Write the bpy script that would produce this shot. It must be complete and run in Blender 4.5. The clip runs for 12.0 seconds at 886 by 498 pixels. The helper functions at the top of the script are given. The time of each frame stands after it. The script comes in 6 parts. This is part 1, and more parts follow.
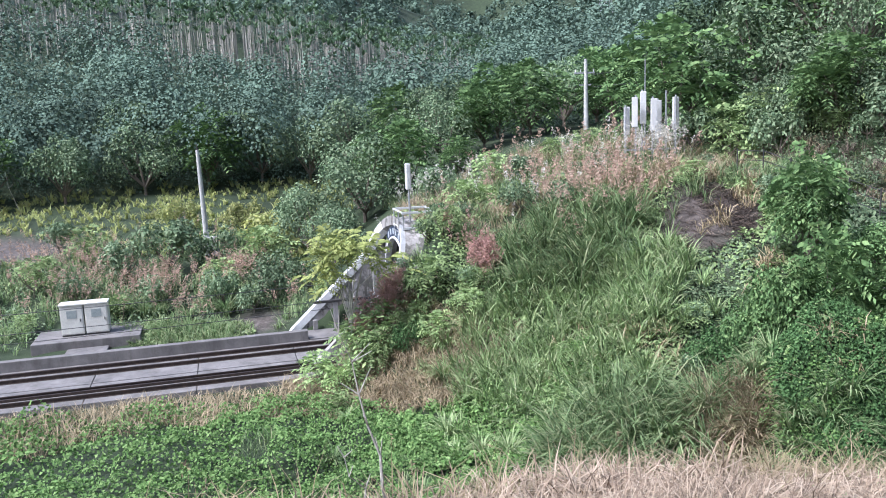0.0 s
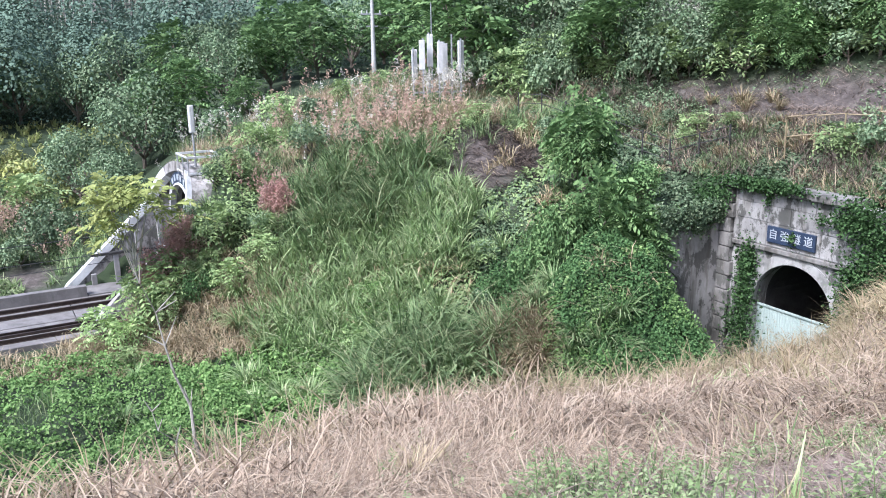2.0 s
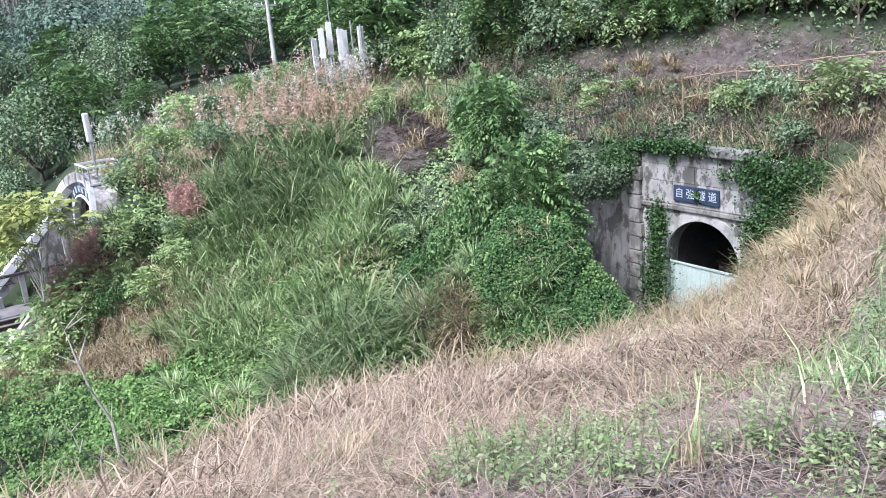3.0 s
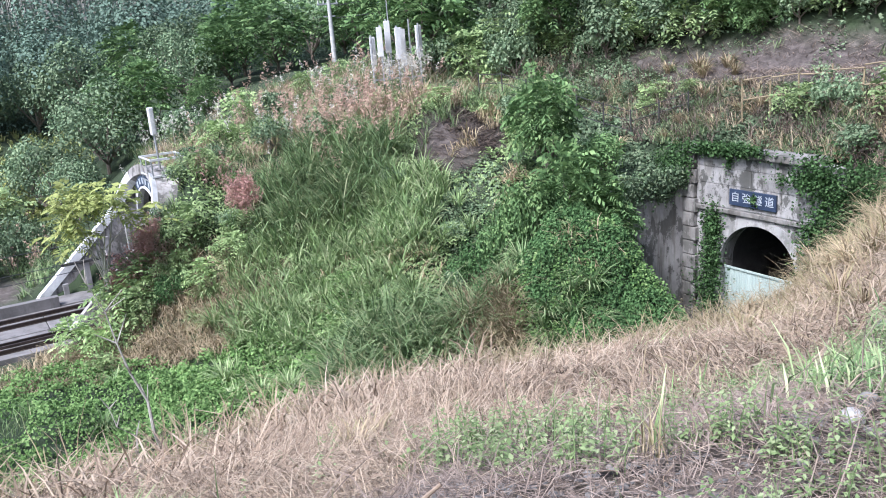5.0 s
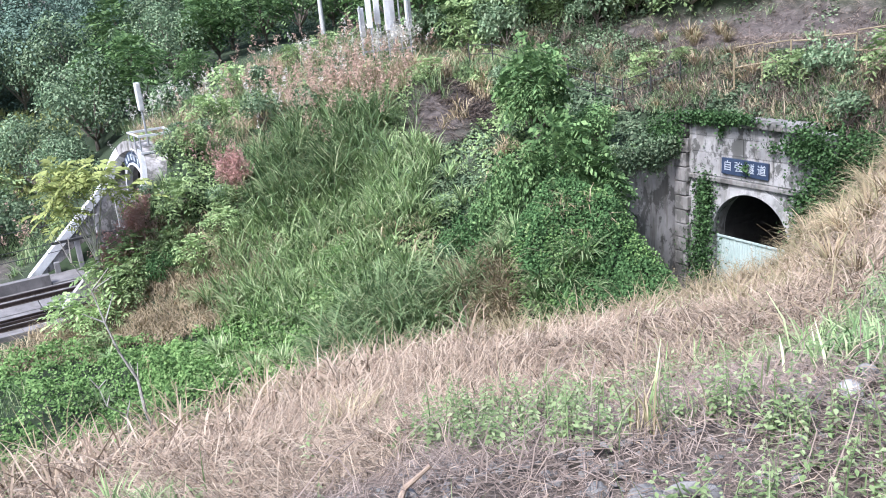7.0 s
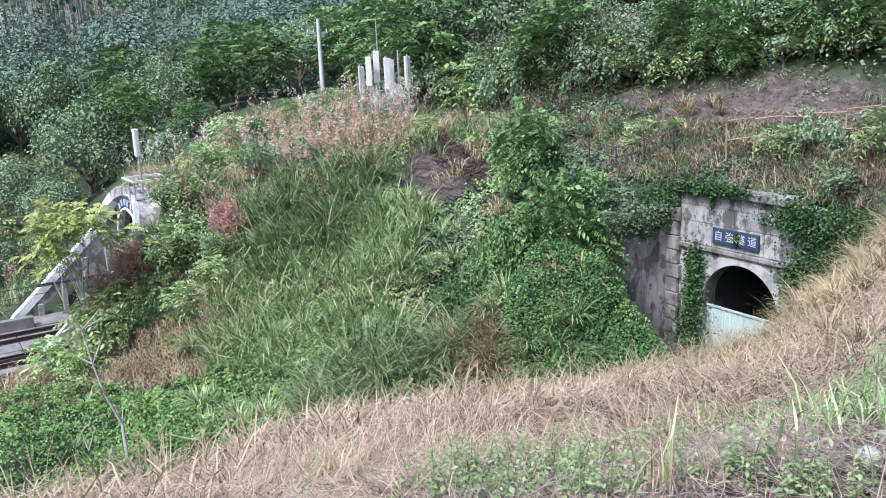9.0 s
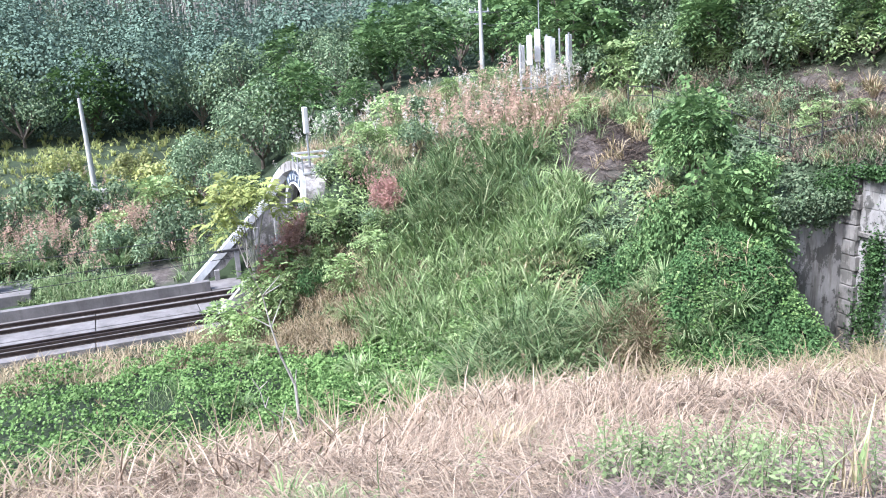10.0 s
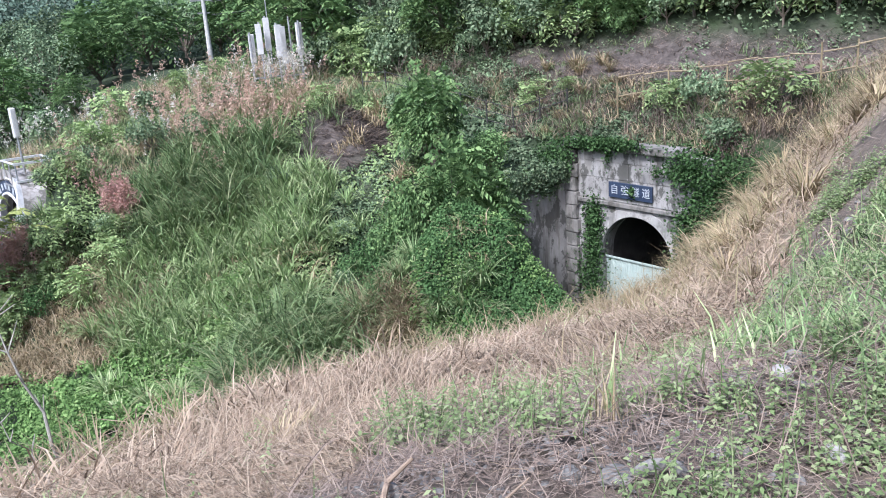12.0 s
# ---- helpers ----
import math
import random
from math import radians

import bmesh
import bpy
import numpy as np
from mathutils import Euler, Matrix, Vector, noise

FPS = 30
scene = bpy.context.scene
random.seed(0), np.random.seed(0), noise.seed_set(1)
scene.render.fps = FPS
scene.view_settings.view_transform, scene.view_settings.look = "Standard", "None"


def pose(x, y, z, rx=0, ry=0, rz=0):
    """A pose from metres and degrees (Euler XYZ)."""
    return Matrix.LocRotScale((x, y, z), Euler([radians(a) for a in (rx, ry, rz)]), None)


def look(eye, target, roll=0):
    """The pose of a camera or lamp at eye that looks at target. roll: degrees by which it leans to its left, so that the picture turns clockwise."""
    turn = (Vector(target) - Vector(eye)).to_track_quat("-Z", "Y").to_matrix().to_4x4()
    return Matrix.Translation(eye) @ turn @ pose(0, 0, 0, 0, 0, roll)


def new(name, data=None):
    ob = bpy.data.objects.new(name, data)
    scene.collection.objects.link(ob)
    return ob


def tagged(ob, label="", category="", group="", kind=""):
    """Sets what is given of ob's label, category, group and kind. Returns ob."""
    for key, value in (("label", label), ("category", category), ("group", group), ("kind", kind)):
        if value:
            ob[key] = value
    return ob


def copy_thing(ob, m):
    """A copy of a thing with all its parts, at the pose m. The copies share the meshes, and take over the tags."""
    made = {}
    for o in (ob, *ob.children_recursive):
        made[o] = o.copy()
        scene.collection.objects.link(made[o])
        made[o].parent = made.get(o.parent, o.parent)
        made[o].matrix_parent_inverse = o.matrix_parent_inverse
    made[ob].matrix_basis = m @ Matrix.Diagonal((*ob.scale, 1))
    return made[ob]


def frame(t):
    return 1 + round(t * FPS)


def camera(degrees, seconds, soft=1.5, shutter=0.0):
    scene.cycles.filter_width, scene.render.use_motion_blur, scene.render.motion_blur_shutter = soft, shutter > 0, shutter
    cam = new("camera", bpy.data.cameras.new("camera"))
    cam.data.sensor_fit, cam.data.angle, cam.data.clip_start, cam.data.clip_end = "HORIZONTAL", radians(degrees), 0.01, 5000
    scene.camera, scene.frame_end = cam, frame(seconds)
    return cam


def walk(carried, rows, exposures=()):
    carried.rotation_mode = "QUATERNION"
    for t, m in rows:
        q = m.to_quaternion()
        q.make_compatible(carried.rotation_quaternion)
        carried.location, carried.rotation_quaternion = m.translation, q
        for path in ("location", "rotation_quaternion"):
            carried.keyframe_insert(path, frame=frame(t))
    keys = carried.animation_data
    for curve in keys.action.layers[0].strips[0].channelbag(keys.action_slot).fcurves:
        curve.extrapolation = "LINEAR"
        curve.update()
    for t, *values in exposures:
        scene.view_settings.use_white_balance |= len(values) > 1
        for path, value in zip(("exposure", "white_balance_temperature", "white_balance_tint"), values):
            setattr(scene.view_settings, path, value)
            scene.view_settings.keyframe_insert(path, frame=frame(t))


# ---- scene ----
cam = camera(57.4, 12.0, soft=1.0)
PATH = [
    (0, (0.232, 0.084, 14.993), (0.191, 2.056, 14.659), -2.1),
    (0.5, (0.145, -0.022, 15.009), (0.202, 1.945, 14.649), -2.5),
    (1, (0.048, 0.072, 15.0), (0.296, 2.022, 14.632), -2.2),
    (1.5, (-0.039, 0.097, 14.981), (0.342, 2.014, 14.556), -1.6),
    (2, (0.056, 0.049, 14.978), (0.517, 1.934, 14.495), -0.9),
    (2.5, (0.1, 0.091, 14.97), (0.587, 1.965, 14.471), -4.1),
    (2.7, (0.106, 0.055, 14.981), (0.67, 1.903, 14.467), -5.0),
    (4.3, (0.305, -0.227, 14.956), (1.034, 1.553, 14.409), -4.8),
    (4.5, (0.348, -0.242, 14.953), (1.051, 1.551, 14.412), -4.6),
    (5, (0.341, -0.237, 14.947), (0.85, 1.626, 14.427), -4.5),
    (5.5, (0.352, -0.223, 14.939), (0.829, 1.647, 14.416), -4.4),
    (6, (0.371, -0.191, 14.917), (0.841, 1.665, 14.341), -5.2),
    (6.5, (0.403, -0.121, 14.899), (0.877, 1.727, 14.302), -5.3),
    (7, (0.384, -0.156, 14.928), (0.899, 1.685, 14.342), -5.2),
    (7.2, (0.379, -0.169, 14.934), (0.921, 1.67, 14.365), -5.0),
    (8.8, (0.307, -0.107, 14.853), (0.866, 1.754, 14.38), -2.6),
    (9, (0.3, -0.094, 14.872), (0.862, 1.773, 14.425), -2.5),
    (9.5, (0.265, -0.103, 14.871), (0.807, 1.769, 14.423), -2.4),
    (10, (0.183, -0.121, 14.887), (0.375, 1.811, 14.409), -3.0),
    (10.5, (0.145, -0.079, 14.826), (0.22, 1.841, 14.27), -3.7),
    (11, (0.074, -0.124, 14.84), (0.373, 1.761, 14.242), -2.4),
    (11.5, (0.075, -0.137, 14.86), (0.69, 1.665, 14.247), -4.8),
    (12, (0.09, -0.18, 14.893), (0.865, 1.582, 14.351), -4.1),
]
EXPOSURES = [(0.0, 1.32, 5500, 15), (0.5, 1.62, 5500, 15), (1.0, 1.8, 5500, 15), (1.5, 1.55, 5500, 15), (2.0, 1.4, 5500, 15), (2.5, 1.42, 5500, 15), (5.0, 1.37, 5500, 15), (5.5, 1.45, 5500, 15), (7.0, 1.5, 5500, 15), (9.0, 1.3, 5500, 15), (9.5, 1.4, 5500, 15), (10.0, 1.8, 5500, 15), (10.5, 1.95, 5500, 15), (11.0, 2.0, 5500, 15), (11.5, 1.42, 5500, 15), (12.0, 1.25, 5500, 15)]
walk(cam, [(t, look(eye, target, roll)) for t, eye, target, roll in PATH], EXPOSURES)

# ---- light ----
SUN_EL, SUN_AZ = 52.0, -120.0
world = bpy.data.worlds.new("sky")
scene.world = world
world.use_nodes = True
wn = world.node_tree
wn.nodes.clear()
sky = wn.nodes.new("ShaderNodeTexSky")
sky.sky_type = 'NISHITA'
sky.sun_disc = False
sky.sun_elevation = radians(SUN_EL)
sky.sun_rotation = radians(SUN_AZ)
sky.air_density, sky.dust_density, sky.ozone_density = 1.0, 4.0, 1.0
bg = wn.nodes.new("ShaderNodeBackground")
bg.inputs[1].default_value = 0.12
wo = wn.nodes.new("ShaderNodeOutputWorld")
wn.links.new(sky.outputs[0], bg.inputs[0])
wn.links.new(bg.outputs[0], wo.inputs[0])
sun = new("sun", bpy.data.lights.new("sun", 'SUN'))
sun.data.energy, sun.data.angle, sun.data.color = 2.5, radians(12), (1.0, 0.96, 0.9)
sd = Vector((math.sin(radians(SUN_AZ)) * math.cos(radians(SUN_EL)), math.cos(radians(SUN_AZ)) * math.cos(radians(SUN_EL)), math.sin(radians(SUN_EL))))
sun.matrix_world = look(sd * 100, (0, 0, 0))

# ---- materials ----


def mat(name):
    m = bpy.data.materials.new(name)
    m.use_nodes = True
    nt = m.node_tree
    p = nt.nodes["Principled BSDF"]
    return m, nt, p, nt.nodes["Material Output"]


def ramp(nt, fac, stops):
    r = nt.nodes.new("ShaderNodeValToRGB")
    els = r.color_ramp.elements
    while len(els) < len(stops):
        els.new(0.5)
    for e, (pos, c) in zip(els, stops):
        e.position, e.color = pos, (*c, 1)
    nt.links.new(fac, r.inputs[0])
    return r.outputs[0]


def tex(nt, scale, detail=4.0, rough=0.6, stretch=None):
    tc = nt.nodes.new("ShaderNodeNewGeometry").outputs["Position"]
    if stretch:
        mp = nt.nodes.new("ShaderNodeMapping")
        mp.inputs["Scale"].default_value = stretch
        nt.links.new(tc, mp.inputs[0])
        tc = mp.outputs[0]
    n = nt.nodes.new("ShaderNodeTexNoise")
    n.inputs["Scale"].default_value, n.inputs["Detail"].default_value, n.inputs["Roughness"].default_value = scale, detail, rough
    nt.links.new(tc, n.inputs["Vector"])
    return n.outputs["Fac"]


def mix(nt, a, b, fac, mode='MIX'):
    n = nt.nodes.new("ShaderNodeMix")
    n.data_type, n.blend_type = 'RGBA', mode
    for sock, v in ((n.inputs[0], fac), (n.inputs[6], a), (n.inputs[7], b)):
        if isinstance(v, bpy.types.NodeSocket):
            nt.links.new(v, sock)
        elif isinstance(v, tuple):
            sock.default_value = (*v, 1)
        else:
            sock.default_value = v
    return n.outputs[2]


def bump(nt, p, height, strength=0.4, dist=0.02):
    b = nt.nodes.new("ShaderNodeBump")
    b.inputs["Strength"].default_value, b.inputs["Distance"].default_value = strength, dist
    nt.links.new(height, b.inputs["Height"])
    nt.links.new(b.outputs[0], p.inputs["Normal"])


def foliage(name, stops, patch=0.35, trans=0.25, rough=0.7, tint=0.25, sat=0.72, spread=(0.55, 1.5)):
    """Leaves and blades: colour by island, with broad patches."""
    m, nt, p, out = mat(name)
    g = nt.nodes.new("ShaderNodeNewGeometry")
    k = len(stops)
    c = ramp(nt, g.outputs["Random Per Island"], [(i / max(1, k - 1), s) for i, s in enumerate(stops)])
    mean = tuple(sum(s[i] for s in stops) / k for i in range(3))
    dark = tuple(v * spread[0] for v in mean)
    light = tuple(min(1, v * spread[1]) for v in mean)
    big = ramp(nt, tex(nt, patch, 3), [(0.35, dark), (0.65, light)])
    c = mix(nt, c, big, tint)
    oi = nt.nodes.new("ShaderNodeObjectInfo")
    hs = nt.nodes.new("ShaderNodeHueSaturation")
    mr = nt.nodes.new("ShaderNodeMapRange")
    mr.inputs[3].default_value, mr.inputs[4].default_value = 0.7, 1.25
    nt.links.new(oi.outputs["Random"], mr.inputs[0])
    nt.links.new(mr.outputs[0], hs.inputs["Value"])
    hs.inputs["Saturation"].default_value = sat
    nt.links.new(c, hs.inputs["Color"])
    c = hs.outputs[0]
    nt.links.new(c, p.inputs["Base Color"])
    p.inputs["Roughness"].default_value = rough
    p.inputs["Specular IOR Level"].default_value = 0.12
    tr = nt.nodes.new("ShaderNodeBsdfTranslucent")
    nt.links.new(c, tr.inputs[0])
    mx = nt.nodes.new("ShaderNodeMixShader")
    mx.inputs[0].default_value = trans
    nt.links.new(p.outputs[0], mx.inputs[1])
    nt.links.new(tr.outputs[0], mx.inputs[2])
    nt.links.new(mx.outputs[0], out.inputs[0])
    return m


def surface(name, stops, scale=3.0, rough=0.85, metal=0.0, bstr=0.4, fine=30.0, stretch=None):
    m, nt, p, out = mat(name)
    c = ramp(nt, tex(nt, scale, 6, 0.65, stretch), stops)
    f = tex(nt, fine, 4)
    c = mix(nt, c, ramp(nt, f, [(0.3, (0.55, 0.55, 0.55)), (0.7, (1, 1, 1))]), 0.6, 'MULTIPLY')
    nt.links.new(c, p.inputs["Base Color"])
    p.inputs["Roughness"].default_value, p.inputs["Metallic"].default_value = rough, metal
    bump(nt, p, f, bstr)
    return m


STRAW = foliage("straw", [(0.06, 0.042, 0.028), (0.26, 0.185, 0.12), (0.42, 0.315, 0.205), (0.58, 0.47, 0.335), (0.19, 0.12, 0.078)], 1.3, 0.15, sat=0.9)
STRAW2 = foliage("standing_straw", [(0.16, 0.11, 0.06), (0.40, 0.31, 0.18), (0.25, 0.25, 0.105), (0.34, 0.25, 0.14), (0.50, 0.41, 0.26)], 0.9, 0.2, sat=0.9)
STRAW3 = foliage("pale_straw", [(0.22, 0.155, 0.09), (0.50, 0.40, 0.24), (0.30, 0.26, 0.13), (0.42, 0.32, 0.19), (0.58, 0.48, 0.32)], 0.9, 0.2, sat=0.9)
GRASS = foliage("green_grass", [(0.03, 0.07, 0.014), (0.135, 0.255, 0.052), (0.275, 0.44, 0.115), (0.41, 0.54, 0.19), (0.53, 0.57, 0.28)], 0.4, 0.25, sat=0.8)
GRASSD = foliage("dark_grass", [(0.03, 0.065, 0.018), (0.10, 0.19, 0.055), (0.19, 0.31, 0.10), (0.28, 0.38, 0.15), (0.36, 0.37, 0.18)], 0.4, 0.22, sat=0.85)
VINE = foliage("vine_leaves", [(0.035, 0.09, 0.018), (0.12, 0.26, 0.045), (0.22, 0.40, 0.09), (0.34, 0.50, 0.15)], 0.5, 0.22, sat=0.88)
LEAF = foliage("shrub_leaves", [(0.042, 0.094, 0.036), (0.105, 0.196, 0.076), (0.196, 0.298, 0.122), (0.28, 0.36, 0.175)], 0.4, 0.2, sat=0.76)
LEAFL = foliage("light_leaves", [(0.08, 0.15, 0.035), (0.23, 0.36, 0.09), (0.38, 0.50, 0.145), (0.15, 0.26, 0.07)], 0.4, 0.25, sat=0.78)
LIME = foliage("yellow_green_leaves", [(0.40, 0.47, 0.10), (0.54, 0.58, 0.15), (0.28, 0.38, 0.08)], 0.6, 0.3, sat=0.85)
YELLOW = foliage("yellow_flowers", [(0.46, 0.45, 0.10), (0.30, 0.36, 0.085), (0.20, 0.27, 0.08), (0.40, 0.37, 0.16)], 0.25, 0.3, tint=0.4, sat=0.85)
PINK = foliage("pink_plumes", [(0.36, 0.23, 0.16), (0.46, 0.32, 0.23), (0.28, 0.18, 0.12)], 0.8, 0.3, sat=0.85)
RED = foliage("red_plumes", [(0.64, 0.37, 0.31), (0.72, 0.47, 0.40), (0.50, 0.27, 0.22)], 0.8, 0.3, sat=0.95)
SILVER = foliage("silver_plumes", [(0.60, 0.56, 0.48), (0.72, 0.69, 0.62), (0.50, 0.46, 0.38)], 0.8, 0.3, sat=0.95)
WEED = foliage("weed_leaves", [(0.09, 0.16, 0.04), (0.18, 0.28, 0.08), (0.27, 0.36, 0.13), (0.40, 0.45, 0.22)], 1.2, 0.3, sat=0.85)
VINED = foliage("dark_vine_leaves", [(0.012, 0.036, 0.008), (0.034, 0.088, 0.02), (0.066, 0.155, 0.036), (0.115, 0.215, 0.06)], 0.7, 0.12, sat=0.85)
BUSH = foliage("bush_leaves", [(0.022, 0.06, 0.015), (0.075, 0.16, 0.04), (0.14, 0.26, 0.07), (0.22, 0.34, 0.10)], 0.6, 0.18, sat=0.85)
TWIG = foliage("dry_twigs", [(0.045, 0.032, 0.024), (0.17, 0.125, 0.095), (0.36, 0.285, 0.22), (0.10, 0.072, 0.055), (0.25, 0.19, 0.15)], 0.8, 0.05, sat=0.9)
DEEP = foliage("deep_green_leaves", [(0.016, 0.04, 0.014), (0.045, 0.095, 0.035), (0.085, 0.155, 0.055), (0.13, 0.20, 0.08)], 0.3, 0.15, sat=0.75)
# Bluer green than near leaves, with the hills' haze put into the colour.
HAZEFOREST = foliage("hazy_forest_leaves", [(0.072, 0.13, 0.092), (0.10, 0.168, 0.112), (0.135, 0.21, 0.13)], 0.2, 0.15, tint=0.65, sat=0.8, spread=(0.35, 1.75))
PALMG = foliage("palm_fronds", [(0.064, 0.160, 0.048), (0.144, 0.256, 0.096)], 0.05, 0.3)
BARK = surface("bark", [(0.3, (0.10, 0.08, 0.06)), (0.7, (0.24, 0.20, 0.16))], 2.0, stretch=(6, 6, 1))
PALEBARK = surface("pale_trunks", [(0.3, (0.30, 0.28, 0.24)), (0.7, (0.48, 0.46, 0.40))], 2.0)
BAMBOO = surface("bamboo", [(0.3, (0.20, 0.155, 0.09)), (0.7, (0.36, 0.29, 0.17))], 4.0, 0.6)


def concrete(name, base, streak=0.7, moss=0.0):
    """Old concrete: cloudy patches, a few broad drip marks, and dark speckled mould."""
    m, nt, p, out = mat(name)
    light = tuple(min(1, v * 1.22) for v in base)
    dark = tuple(v * 0.68 for v in base)
    c = ramp(nt, tex(nt, 0.9, 8, 0.62), [(0.32, dark), (0.66, light)])
    st = ramp(nt, tex(nt, 1.0, 6, 0.65, (1.9, 1.9, 0.3)), [(0.5, (1, 1, 1)), (0.58, (0.6, 0.58, 0.54)), (0.72, (0.3, 0.29, 0.26))])
    c = mix(nt, c, st, streak, 'MULTIPLY')
    if moss:
        ms = ramp(nt, tex(nt, 1.1, 10, 0.72, (1.3, 1.3, 0.8)), [(0.5, (0, 0, 0)), (0.55, (1, 1, 1))])
        mm = nt.nodes.new("ShaderNodeMath")
        mm.operation = 'MULTIPLY'
        nt.links.new(ms, mm.inputs[0])
        mm.inputs[1].default_value = moss
        c = mix(nt, c, (0.045, 0.045, 0.036), mm.outputs[0])
    nt.links.new(c, p.inputs["Base Color"])
    p.inputs["Roughness"].default_value = 0.9
    bump(nt, p, tex(nt, 14, 6), 0.5, 0.03)
    return m


CONC = concrete("weathered_concrete", (0.30, 0.29, 0.275), 0.7, 0.8)
CONCW = concrete("wing_concrete", (0.30, 0.285, 0.27), 0.85, 0.75)
CONCP = concrete("pale_concrete", (0.36, 0.35, 0.33), 0.4, 0.4)
CONCD = concrete("dark_concrete", (0.20, 0.19, 0.175), 0.8, 0.6)
CONCT = concrete("track_concrete", (0.165, 0.155, 0.148), 0.35, 0.15)
WHITE = concrete("white_painted_concrete", (0.66, 0.66, 0.65), 0.2)
GREYW = concrete("grey_wall", (0.30, 0.29, 0.28), 0.5, 0.2)
STONE = surface("stone", [(0.3, (0.13, 0.125, 0.115)), (0.7, (0.27, 0.26, 0.24))], 9.0, 0.9)
PALESTONE = surface("pale_stone", [(0.3, (0.34, 0.33, 0.30)), (0.7, (0.50, 0.48, 0.45))], 5.0, 0.85)
RAILM = surface("rusty_rail", [(0.3, (0.035, 0.028, 0.025)), (0.7, (0.085, 0.06, 0.048))], 6.0, 0.6, 0.5)
STEEL = surface("galvanised_steel", [(0.3, (0.34, 0.35, 0.36)), (0.7, (0.52, 0.53, 0.54))], 5.0, 0.5, 0.6)
POLEC = surface("pole_concrete", [(0.3, (0.40, 0.40, 0.38)), (0.7, (0.55, 0.55, 0.52))], 3.0, 0.85)
PANELW = surface("white_plastic_panel", [(0.3, (0.56, 0.56, 0.55)), (0.7, (0.70, 0.70, 0.69))], 2.0, 0.45, bstr=0.05)
CABW = surface("cream_painted_metal", [(0.3, (0.66, 0.65, 0.58)), (0.7, (0.76, 0.75, 0.68))], 1.5, 0.5, bstr=0.1)
GLASSD = surface("grey_louvre", [(0.3, (0.30, 0.34, 0.33)), (0.7, (0.42, 0.46, 0.44))], 6.0, 0.4)
BLUE = surface("blue_sign", [(0.3, (0.018, 0.03, 0.06)), (0.7, (0.035, 0.055, 0.10))], 5.0, 0.6, bstr=0.05)
LETTER = surface("white_lettering", [(0.3, (0.34, 0.38, 0.42)), (0.7, (0.55, 0.58, 0.60))], 8.0, 0.6, bstr=0.05)
HOARD = surface("pale_green_sheet", [(0.3, (0.34, 0.42, 0.38)), (0.7, (0.48, 0.56, 0.51))], 1.2, 0.5, 0.0, 0.1, stretch=(1, 1, 0.3))
DARKM = surface("dark_metal", [(0.3, (0.03, 0.03, 0.03)), (0.7, (0.09, 0.085, 0.08))], 5.0, 0.6, 0.3)
# Near-black: the darkness inside the tunnels is put into this colour.
ROCKT = surface("shaded_tunnel_lining", [(0.3, (0.02, 0.02, 0.018)), (0.7, (0.055, 0.052, 0.046))], 2.0, 0.95)
CABLE = surface("black_cable", [(0.3, (0.02, 0.02, 0.02)), (0.7, (0.05, 0.05, 0.05))], 5.0, 0.6, bstr=0.0)
GREENP = surface("green_plastic", [(0.3, (0.02, 0.36, 0.16)), (0.7, (0.04, 0.46, 0.22))], 5.0, 0.35, bstr=0.0)
WOODY = surface("weathered_wood", [(0.3, (0.20, 0.145, 0.10)), (0.7, (0.33, 0.25, 0.18))], 8.0, 0.8, stretch=(1, 8, 8))


# ---- lie of the land ----
UX, UY = 0.96, 0.285          # the way the railway runs into the hill
WX, WY = -10.1, 46.4          # foot of the far wing wall
PX, PY = 20.2, 26.0           # the old tunnel's face
FA = radians(13)
FWX, FWY = math.sin(FA), -math.cos(FA)   # along the old face
FMX, FMY = math.cos(FA), math.sin(FA)    # into the hill
ZT = 2.5


def sstep(a, b, v):
    k = np.clip((v - a) / (b - a), 0, 1)
    return k * k * (3 - 2 * k)


def smax(a, b, k=0.6):
    h = np.clip(0.5 + 0.5 * (a - b) / k, 0, 1)
    return b + (a - b) * h + k * h * (1 - h)


def wob(x, y, s, seed=0.0):
    """Smooth unevenness, about -1 to 1."""
    a = np.sin(x * s + 1.3 * seed + 1.7 * np.sin(y * s * 0.7 + seed))
    b = np.sin(y * s * 1.13 + 2.1 * seed + 1.3 * np.sin(x * s * 0.83 - seed))
    c = np.sin((x + y) * s * 1.9 + seed * 3.1) * np.sin((x - y) * s * 1.6 + seed)
    return (a + b + c) / 2.6


def brow(x):
    """The line along which the near slope breaks off."""
    return 10.4 + 0.5 * np.maximum(0, x - 3) - 0.08 * np.maximum(0, x - 9) - 0.75 * np.maximum(0, -x - 0.5) - 2.7 * sstep(2.4, -0.4, x) + 0.3 * np.sin(x * 0.9)


def near_slope(x, y):
    z = 14.4 - (0.47 - 0.055 * sstep(5, 12, x)) * np.maximum(y, 2.0) + 0.08 * np.minimum(x, 0)
    z = z + 0.8 * np.maximum(0, x * 0.766 - y * 0.643 - 0.3) * sstep(1.5, 9, x)
    z = z + 0.32 * sstep(3.5, 8.0, y) * sstep(9.0, 4.0, x) * sstep(-1.2, 2.0, x)
    z = z + 0.07 * wob(x, y, 1.3, 2) + (0.03 + 0.05 * sstep(3, 7, y)) * wob(x, y, 3.3, 5)
    over = np.maximum(0, y - brow(x))
    keep = sstep(0.86, 1.02, x / np.maximum(y, 0.5))
    return z - 0.9 * over * (1 - keep) - 0.25 * over * keep


